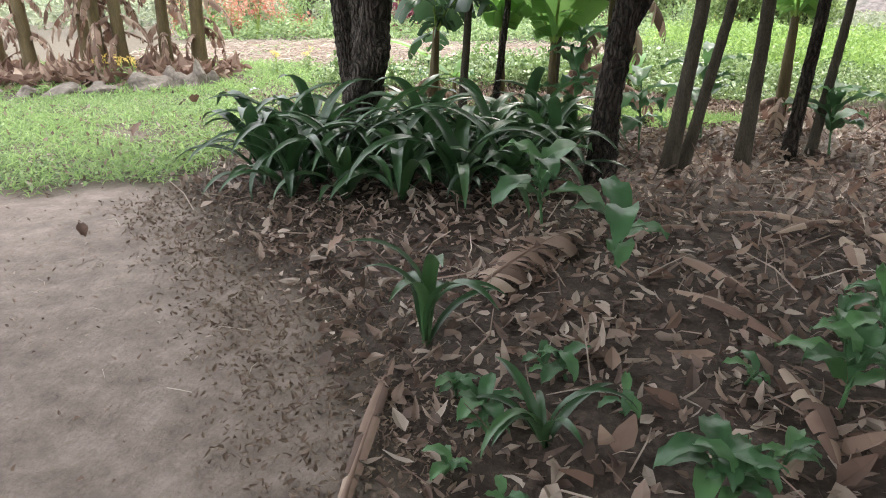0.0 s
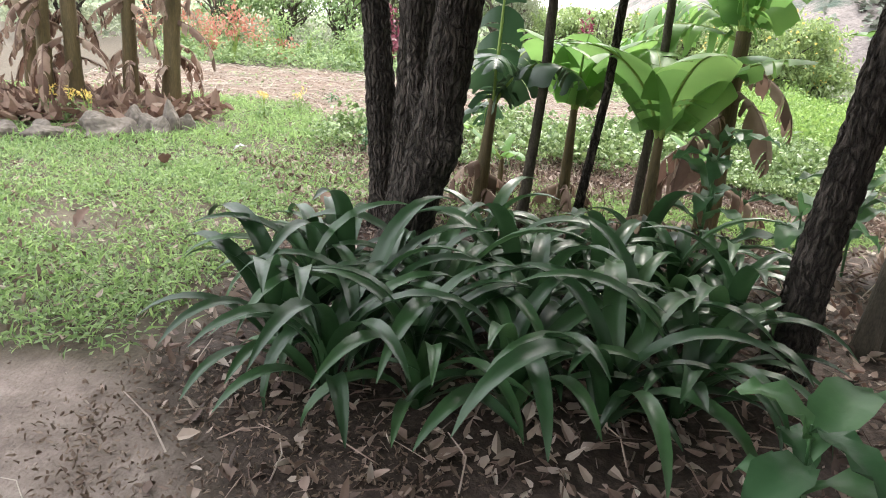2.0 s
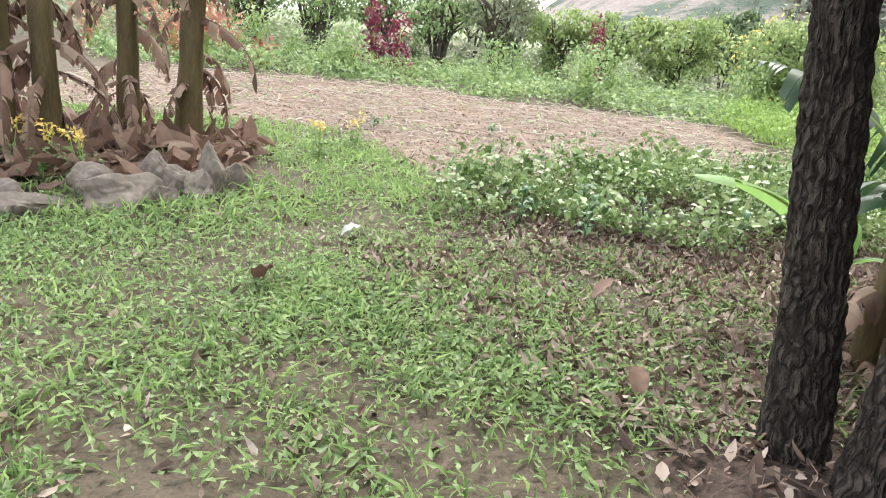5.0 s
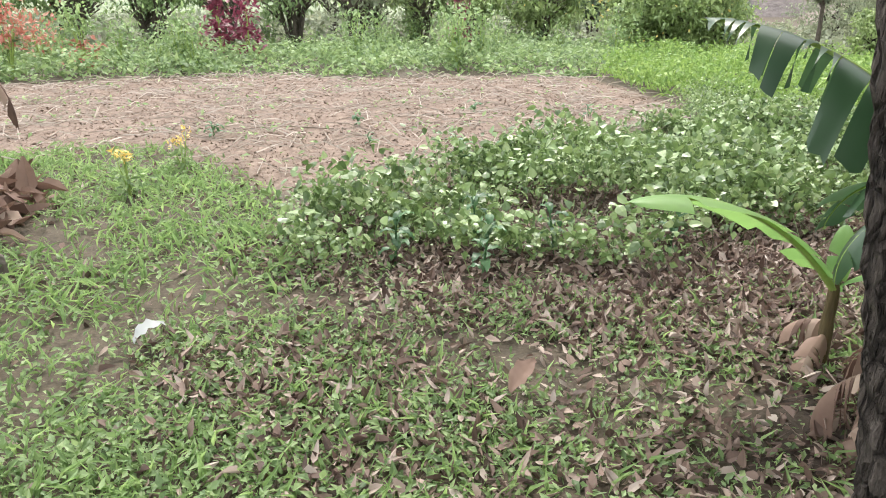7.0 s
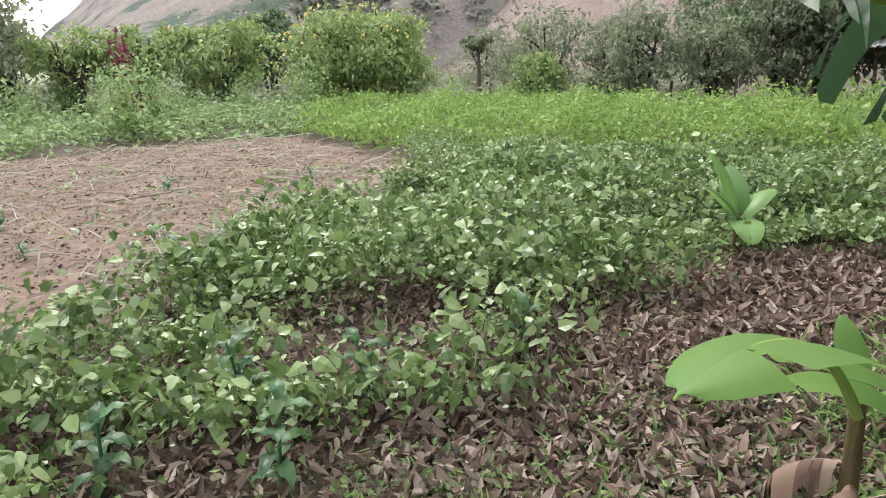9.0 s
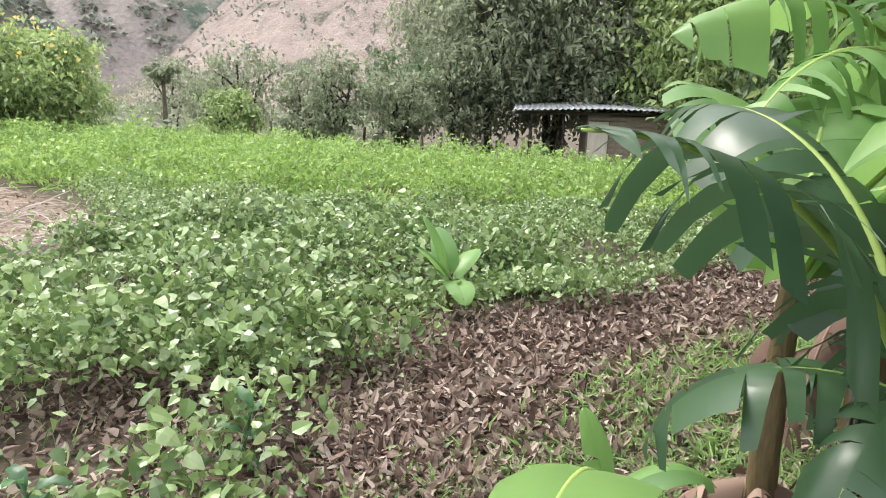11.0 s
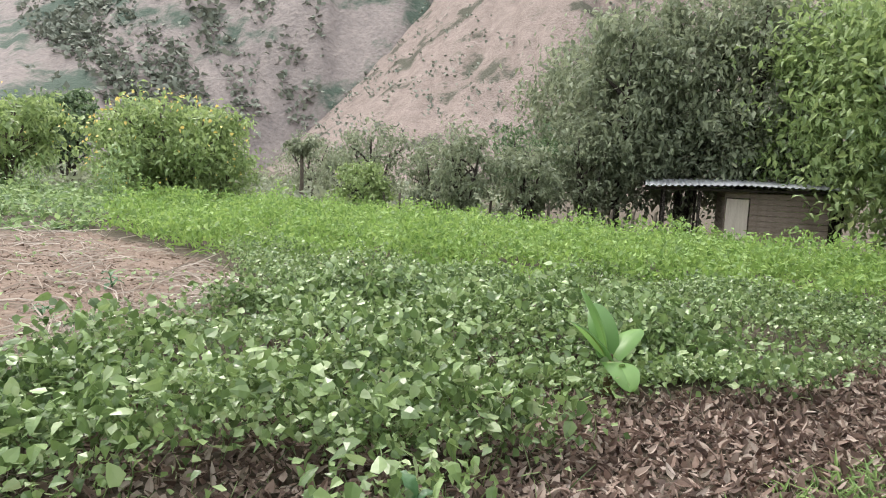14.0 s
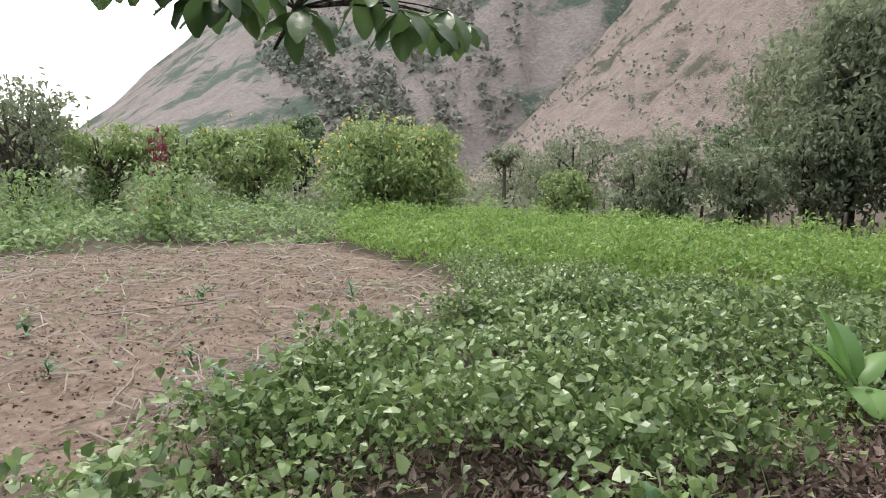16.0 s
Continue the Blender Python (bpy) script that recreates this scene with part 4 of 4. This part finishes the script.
banana(3.4, 7.2, 1.2, 0.06, "banana plant at the far edge of the grove", [(k * 62, 1.4, 0.5, 1.2, 1.5, 8, 0.4) for k in range(6)], [(k * 80, 0.4, 0.6, 0.2) for k in range(5)], 0.0, "grove banana plants")

# sprout among the beans
sprout = thing("banana_sprout", "bright green young banana sprout standing among bean plants", "banana plant", pose(2.6, 10.15, 0.0))
part("pseudostem", stem_mesh(0.3, 0.03, 0.02), sprout)
for yaw, ln, w, rise, droop in ((150, 0.62, 0.24, 1.0, 0.7), (100, 0.66, 0.2, 1.35, 0.5), (40, 0.6, 0.2, 1.1, 0.7), (215, 0.55, 0.22, 0.4, 1.3), (-20, 0.5, 0.18, 0.9, 0.9)):
    add_banana_leaf(sprout, pose(0, 0, 0.24, 0, 0, yaw), ln * 0.78, w * 0.95, rise, droop, 0, 0.0)

# ---------------------------------------------------------------- stones


def rock(x, y, sx, sy, sz, seed):
    b = bmesh.new()
    bmesh.ops.create_icosphere(b, subdivisions=5, radius=1)
    cuts = [Vector(R.normal(0, 1, 3).tolist()).normalized() for _ in range(9)]
    for w in b.verts:
        k = 1 + 0.28 * noise.noise(w.co * 1.2 + Vector((seed, 0, 0))) + 0.07 * noise.noise(w.co * 4.5 + Vector((0, seed, 0)))
        for n in cuts:
            over = w.co.dot(n) - 0.66
            if over > 0:
                w.co -= n * over * 0.9
        w.co = Vector((w.co.x * sx, w.co.y * sy, max(w.co.z, -0.5) * sz)) * k * 1.15
    me = bpy.data.meshes.new("stone")
    b.to_mesh(me)
    b.free()
    me.materials.append(M["rock"])
    me.shade_flat()
    thing("stone", "rough grey field stone in a low heap", "stone", pose(x, y, float(ground_height(x, y)) + 0.3 * sz, 0, 0, seed * 41), "stone heap", me=me)


for k, (x, y, sx, sy, sz) in enumerate(((-4.5, 10.5, 0.36, 0.22, 0.24), (-3.95, 10.8, 0.17, 0.15, 0.22), (-3.9, 11.0, 0.18, 0.15, 0.34), (-4.15, 10.9, 0.19, 0.16, 0.2), (-5.0, 10.15, 0.3, 0.22, 0.16), (-5.5, 9.95, 0.32, 0.22, 0.16), (-6.0, 9.95, 0.28, 0.2, 0.15), (-4.75, 10.75, 0.22, 0.18, 0.18), (-4.2, 10.65, 0.15, 0.13, 0.13), (-3.75, 11.15, 0.15, 0.14, 0.2), (-6.6, 10.0, 0.32, 0.24, 0.18), (-5.2, 10.4, 0.18, 0.15, 0.14), (-4.35, 11.0, 0.2, 0.15, 0.28))):
    rock(x, y, sx * 0.82, sy * 0.82, sz * 0.85, k + 1)
cover("stand_litter", "dry brown leaves heaped round the banana stems", "dead leaves", CURLED, "dry", [(-8, 10.4), (-4.0, 11.0), (-3.7, 13), (-8.4, 13.4)], 2600, 0.1, 0.35, -2, 0.06)

# ---------------------------------------------------------------- flowers and shrubs


def stalk_plant(name, label, category, x, y, height, mat, heads, head_size, leaf_mat="weed", count=150, group=""):
    top = thing(name, label, category, pose(x, y, float(ground_height(x, y))), group)
    for k in range(heads):
        a, s = R.uniform(0, 6.28), R.uniform(0.7, 1.0)
        ex, ey = 0.18 * height * math.cos(a) * (k > 0), 0.18 * height * math.sin(a) * (k > 0)
        line = bend([(0, 0, 0), (ex * 0.5, ey * 0.5, height * s * 0.5), (ex, ey, height * s)], 8)
        part("stem", mesh("stem", *tube(line, np.linspace(0.02, 0.008, 8) * height, 6), M["rib"], True), top)
        p = np.array((ex, ey, height * s)) + R.normal(0, 1, (count // heads, 3)) * head_size
        n = len(p)
        v, f = strew(LEAF, p, R.uniform(0, 6.28, n), R.normal(0.4, 0.7, n), R.normal(0, 0.5, n), R.uniform(0.08, 0.16, n) * height)
        part("head", mesh("head", v, f, M[mat]), top)
    n = 90
    p = np.column_stack([R.normal(0, 0.14 * height, (n, 2)), R.uniform(0.1, 0.6, n) * height])
    v, f = strew(LEAF, p, R.uniform(0, 6.28, n), R.normal(0, 0.5, n), R.normal(0, 0.5, n), R.uniform(0.1, 0.2, n) * height)
    part("foliage", mesh("foliage", v, f, M[leaf_mat]), top)
    return top


AM = "tall amaranth with dark red flower plumes"
stalk_plant("amaranth", AM, "plant", -1.95, 29.0, 1.9, "maroon", 2, np.array((0.13, 0.13, 0.4)), "maroon", group="amaranths")
stalk_plant("amaranth", AM, "plant", -1.2, 28.0, 1.6, "maroon", 3, np.array((0.2, 0.2, 0.25)), "maroon", group="amaranths")
stalk_plant("amaranth", "lone dark red amaranth by the tilled soil", "plant", 5.3, 28.0, 1.5, "maroon", 1, np.array((0.14, 0.14, 0.45)), "maroon", group="amaranths")
for k in range(9):
    stalk_plant("croton_shrub", "low shrub with coral red leaves", "shrub", -10 + 0.8 * k + R.uniform(-0.3, 0.3), 25.5 + R.uniform(-1, 3), R.uniform(0.7, 1.5), "coral" if k < 6 else "weed", 4, np.array((0.25, 0.25, 0.25)), "coral" if k % 3 == 0 else "weed", 200, "croton shrubs")
for x, y in ((-5.2, 11.1), (-4.9, 11.0), (-5.5, 11.2), (-2.7, 13.6), (-3.1, 12.8)):
    stalk_plant("marigold", "small plant with yellow-orange flowers", "flower", x, y, 0.42, "yellow", 4, np.array((0.025, 0.025, 0.02)), "weed", 40, "yellow flowers")
for k in range(26):
    x, y = sprinkle(ROUGH_LEFT, 40)[k]
    stalk_plant("field_shrub", "knee-high leafy green shrub at the field edge", "shrub", float(x), float(y), R.uniform(0.6, 1.3), "weed", 5, np.array((0.25, 0.25, 0.25)), "weed", 220, "field edge shrubs")

# ---------------------------------------------------------------- trees beyond the field


def far_tree(name, label, x, y, height, spread, mat, stems=1, bare=0.35, clumps=60, per=60, leaf=0.3, bark="pale_bark", group="", blossoms=0, flat=0.8):
    top = thing(name, label, "tree", pose(x, y, float(ground_height(x, y)) - 0.05), group)
    for k in range(stems):
        a = k * 6.28 / stems + R.uniform(0, 1)
        s = spread * 0.45 * (stems > 1)
        line = bend([(0.1 * math.cos(a), 0.1 * math.sin(a), 0), (s * 0.4 * math.cos(a) + R.normal(0, 0.1), s * 0.4 * math.sin(a), height * 0.3), (s * math.cos(a), s * math.sin(a), height * 0.8)], 14)
        part("trunk", mesh("trunk", *tube(line, np.linspace(0.035, 0.01, 14) * height * (1 if stems == 1 else 0.6), 9, 0.06), M[bark], True), top)
        for j in range(4):
            b = R.uniform(0, 6.28)
            i = int(R.integers(5, 11))
            e = line[i] + np.array((math.cos(b), math.sin(b), 0.8)) * spread * 0.45
            part("limb", mesh("limb", *tube(bend([line[i], (line[i] + e) / 2 + (0, 0, 0.1), e], 7), np.linspace(0.014, 0.004, 7) * height, 6), M[bark], True), top)
    mid = height * (bare + (1 - bare) / 2)
    v, f = crown((0, 0, mid), (spread, spread, height * (1 - bare) / 2 * 0.95), clumps, per, leaf, LEAF, flat)
    part("crown", mesh("crown", v, f, M[mat]), top)
    if blossoms:
        d = R.normal(0, 1, (blossoms, 3))
        d /= np.linalg.norm(d, axis=1)[:, None]
        p = np.array((0, 0, mid)) + d * (spread * 1.02, spread * 1.02, height * (1 - bare) / 2)
        v, f = strew(ROUND, p, R.uniform(0, 6.28, blossoms), R.normal(0, 1, blossoms), R.normal(0, 1, blossoms), R.uniform(0.05, 0.11, blossoms))
        part("blossoms", mesh("blossoms", v, f, M["yellow"]), top)
    return top


far_tree("flowering_bush", "large rounded bush with bright leaves and yellow flowers", 10.4, 24.4, 3.2, 2.0, "light_tree", 7, 0.08, 120, 100, 0.16, blossoms=260)
far_tree("flowering_bush", "smaller bright green bush beside the flowering bush", 12.4, 24.8, 2.2, 1.1, "light_tree", 5, 0.08, 50, 70, 0.16)
far_tree("dark_tree", "dense dark green tree with forked trunk", 15.2, 37.0, 4.7, 1.35, "tree", 4, 0.3, 70, 70, 0.2, "bark")
far_tree("cassava_shrub", "leafy orange-tinged shrub tree", 9.6, 31, 3.4, 1.9, "light_tree", 5, 0.2, 60, 60, 0.24, blossoms=70, group="shrub trees")
for x, y, h, s in ((5.0, 31.5, 3.0, 1.3), (6.6, 30.5, 3.0, 1.2), (2.6, 31, 4.0, 1.6), (0.6, 32, 4.0, 1.7), (-1.6, 33, 4.2, 1.8), (3.8, 34, 3.4, 1.5), (-4, 33, 3.6, 1.8), (-6.5, 33, 3.7, 1.8), (-9, 33, 3.8, 2.0)):
    # Shrubs on the left take the paler weed leaf to stand for haze.
    far_tree("cassava_shrub", "tall leafy shrub with thin bare stems", x, y, h, s, "weed" if x < 1 else "light_tree" if h < 3.2 else "dry_tree", 10, 0.3, 60, 30, 0.19, group="shrub trees")
for x, y, h, s, mat, st in ((17.2, 19.2, 3.7, 1.1, "dry_tree", 3), (18.8, 21.0, 3.4, 1.3, "dry_tree", 3), (18.4, 17.6, 3.4, 1.2, "dry_tree", 3), (19.5, 24.4, 4.0, 1.8, "dry_tree", 4), (17.4, 23.4, 2.4, 1.0, "light_tree", 4), (20.4, 18.5, 4.2, 1.5, "tree", 3), (21.0, 16.6, 4.4, 1.6, "dry_tree", 3),
                        (16, 33, 2.4, 1.5, "weed", 5), (25, 30, 3.0, 2.0, "dry_tree", 4), (29, 36, 4, 2.4, "dry_tree", 4), (14, 42, 4, 2.5, "dry_tree", 4), (4, 44, 4.6, 3, "dry_tree", 4), (-8, 44, 5, 3, "dry_tree", 4), (-15, 42, 5.5, 3.5, "dry_tree", 4), (-14, 30, 5, 2.5, "dry_tree", 4)):
    far_tree("field_tree", "small tree of the row behind the field", x, y, h, s, mat, st, 0.2, 64, 40, 0.17, "bark", "tree row")
for x, y, h, s, mat in ((22.5, 16.0, 8.5, 2.1, "dry_tree"), (24.5, 14.0, 10, 2.5, "dry_tree"), (24, 11.8, 10, 2.6, "dry_tree"), (22.8, 9.2, 9, 2.4, "light_tree"), (20, 7.2, 8, 2.4, "light_tree"), (17.5, 5.3, 8, 2.6, "tree"), (15.2, 5.0, 7, 2.0, "light_tree"), (26, 18, 9, 3, "dry_tree"), (12.0, 4.0, 6.5, 2.2, "tree"), (16, 1, 9, 3, "tree"), (8.5, 3.4, 6, 2.2, "tree")):
    far_tree("tall_tree", "tall leafy tree behind the shed", x, y, h, s, mat, 2, 0.06, 170, 56, 0.27, "bark", "trees behind the shed", 0, 1.0)
# small crowned tree alone against the slope
papaya = thing("papaya_tree", "thin papaya tree with a small top tuft of leaves", "tree", pose(22.6, 30.8, float(ground_height(22.6, 30.8)) - 0.05))
part("trunk", mesh("trunk", *tube(bend([(0, 0, 0), (0.06, 0, 1.4), (0, 0, 2.9)], 10), np.linspace(0.12, 0.07, 10), 9, 0.03), M["pale_bark"], True), papaya)
v, f = crown((0, 0, 3.0), (0.7, 0.7, 0.35), 20, 30, 0.25)
part("crown", mesh("crown", v, f, M["dry_tree"]), papaya)

# ---------------------------------------------------------------- shed


def box(sx, sy, sz, bevel=0.006):
    b = bmesh.new()
    bmesh.ops.create_cube(b, size=1)
    for w in b.verts:
        w.co = Vector((w.co.x * sx, w.co.y * sy, w.co.z * sz))
    bmesh.ops.bevel(b, geom=b.edges[:], offset=bevel, segments=1, affect="EDGES")
    return b


def box_mesh(name, sx, sy, sz, mat, bevel=0.006):
    b = box(sx, sy, sz, bevel)
    me = bpy.data.meshes.new(name)
    b.to_mesh(me)
    b.free()
    me.materials.append(M[mat])
    return me


def build_shed(x, y, yaw):
    """x runs along the front, y away from the field."""
    top = thing("shed", "weathered grey timber shed with a tin lean-to roof", "shed", pose(x, y, float(ground_height(x, y)), 0, 0, yaw))
    plank = box_mesh("plank", 2.1, 0.03, 0.155, "board")
    for k in range(12):
        part("plank", plank, top, pose(1.75, 0, 0.1 + 0.165 * k, R.uniform(-1.5, 1.5), R.uniform(-0.6, 0.6), 0))
    side = box_mesh("plank", 0.03, 2.4, 0.155, "board")
    for k in range(12):
        part("plank", side, top, pose(2.82, 1.2, 0.1 + 0.165 * k, 0, R.uniform(-1.5, 1.5), 0))
        part("plank", side, top, pose(0.02, 1.2, 0.1 + 0.165 * k, 0, R.uniform(-1.5, 1.5), 0))
    back = box_mesh("plank", 2.8, 0.03, 0.155, "board")
    for k in range(12):
        part("plank", back, top, pose(1.4, 2.42, 0.1 + 0.165 * k))
    part("door", box_mesh("door", 0.62, 0.04, 1.75, "pale_board"), top, pose(0.36, -0.03, 0.92), "pale plywood door")
    part("lintel", box_mesh("lintel", 0.66, 0.04, 0.25, "board"), top, pose(0.36, 0.01, 1.95))
    for px, py in ((-1.75, -0.35), (-0.75, -0.25), (-1.75, 2.2), (-0.7, 2.2)):
        part("post", mesh("post", *tube(bend([(px, py, -0.05), (px + 0.03, py, 1.0), (px, py, 2.1)], 7), np.linspace(0.05, 0.04, 7), 8, 0.08), M["bark"], True), top)
    # corrugated sheets
    v, f = [], []
    nx, ny = 120, 2
    for j in range(ny):
        for i in range(nx):
            u = i / (nx - 1)
            v.append((-2.3 + 5.4 * u, -0.75 + 3.5 * j, 2.08 + 0.16 * j + 0.13 * min(u * 2, 1) + 0.022 * math.sin(i * 1.6)))
    f = [(i, i + 1, nx + i + 1, nx + i) for i in range(nx - 1)]
    low = len(v)
    v += [(a, b, c - 0.012) for a, b, c in v]
    f += [(low + q[3], low + q[2], low + q[1], low + q[0]) for q in f]
    f += [(i + 1, i, low + i, low + i + 1) for i in range(nx - 1)]
    part("roof", mesh("roof", v, f, M["tin"]), top, None, "grey corrugated tin roof")
    # Rafters carry the under-roof shade in their dark colour.
    rail = box_mesh("rafter", 5.2, 0.07, 0.08, "shade_inside")
    part("rafter", rail, top, pose(0.35, -0.3, 2.05, 0, -1.2, 0))
    part("rafter", rail, top, pose(0.35, 2.2, 2.15, 0, -1.2, 0))
    return top


build_shed(20.2, 12.0, -76)
for k in range(16):
    u = k / 15
    x, y = 18.6 - 1.2 * u, 13.6 + 9.5 * u
    thing("fence_post", "rough grey wooden fence post behind the field", "fence post", pose(x, y, float(ground_height(x, y))), "fence posts",
          me=mesh("fence_post", *tube(bend([(0, 0, -0.1), (0.02, 0, 0.6), (R.normal(0, 0.04), 0, 1.25)], 6), np.linspace(0.05, 0.04, 6), 7, 0.1), M["pale_bark"], True))


FALLEN = mesh("fallen_leaf", *paddle(0.24, 0.15, 0.5, 8, 0.015), M["dry"], True)
pale = thing("fallen_leaf", "broad pale grey-white leaf lying on weeds", "dead leaf", pose(-2.84, 9.9, 0.06, 0, -8, 20), me=mesh("fallen_leaf", *paddle(0.17, 0.1, 1.3, 8, 0.01), M["pale_leaf"], True))
for x, y, a, s in ((-3.15, 6.8, 60, 0.7), (-0.67, 3.45, 20, 0.6), (-2.1, 3.75, 130, 0.4), (-1.35, 8.95, 10, 0.7), (-1.55, 7.8, 80, 0.6), (0.55, 2.65, 200, 0.7), (-3.3, 9.0, 300, 0.8)):
    thing("fallen_leaf", "single curled dry brown leaf on the ground", "dead leaf", pose(x, y, 0.05, 0, -12, a) @ Matrix.Diagonal((s, s, s, 1)), "single fallen leaves", me=FALLEN)

for x, y, h, n, s in ((0.15, 1.55, 0.1, 6, 0.22), (0.0, 2.15, 0.12, 6, 0.24), (0.35, 2.3, 0.1, 5, 0.25), (0.75, 1.6, 0.2, 8, 0.3), (0.95, 1.75, 0.16, 7, 0.26), (0.55, 2.05, 0.1, 5, 0.25), (1.5, 2.4, 0.3, 8, 0.4), (1.75, 2.7, 0.25, 7, 0.35), (0.1, 1.95, 0.1, 6, 0.2), (-0.05, 1.75, 0.1, 6, 0.22), (1.05, 2.25, 0.12, 5, 0.28)):
    broad_plant(x, y, h, n, s, "small green seedling growing through leaf litter")
for x, y, h, n, s in ((-1.0, 10.15, 0.5, 12, 0.3), (-0.4, 10.4, 0.45, 12, 0.3), (-0.8, 10.7, 0.5, 14, 0.32), (0.3, 10.2, 0.4, 10, 0.28), (-1.4, 10.6, 0.45, 12, 0.3), (-0.3, 12.2, 0.4, 12, 0.3), (0.1, 12.5, 0.35, 10, 0.28), (-1.1, 11.9, 0.4, 12, 0.3)):
    broad_plant(x, y, h, n, s, "leafy bean plant standing above the row", 0.15)


# loose stalks and young weeds on the tilled soil
for a, b, r in (((1.15, 13.1), (1.09, 13.95), 0.014), ((-0.6, 13.4), (-0.1, 14.3), 0.01), ((-0.9, 15.6), (-1.9, 16.2), 0.012), ((0.2, 16.4), (1.3, 16.1), 0.011), ((2.2, 15.2), (2.9, 16.0), 0.01)):
    n = 8
    line = np.column_stack([np.linspace(0, b[0] - a[0], n) + R.normal(0, 0.015, n), np.linspace(0, b[1] - a[1], n) + R.normal(0, 0.015, n), np.linspace(0, 0.03, n)])
    thing("dry_stalk", "long pale dry stalk lying on tilled soil", "stalk", pose(*a, float(ground_height(*a)) + 0.03), "loose stalks", me=mesh("dry_stalk", *tube(line, np.linspace(r, r * 0.6, n), 8, 0.06), M["straw"], True))
for x, y, h, n, z in ((0.35, 13.25, 0.2, 8, 0.3), (0.2, 14.1, 0.16, 7, 0.28), (1.5, 14.6, 0.2, 8, 0.3), (-0.7, 14.4, 0.18, 7, 0.26), (-0.5, 16.0, 0.22, 8, 0.32), (1.4, 16.6, 0.22, 8, 0.34), (-0.2, 12.75, 0.4, 12, 0.32), (0.05, 12.6, 0.32, 10, 0.3), (2.7, 15.4, 0.2, 7, 0.3), (-2.4, 15.6, 0.25, 8, 0.34)):
    broad_plant(x, y, h, n, z, "young green weed growing on tilled soil", 0.1)
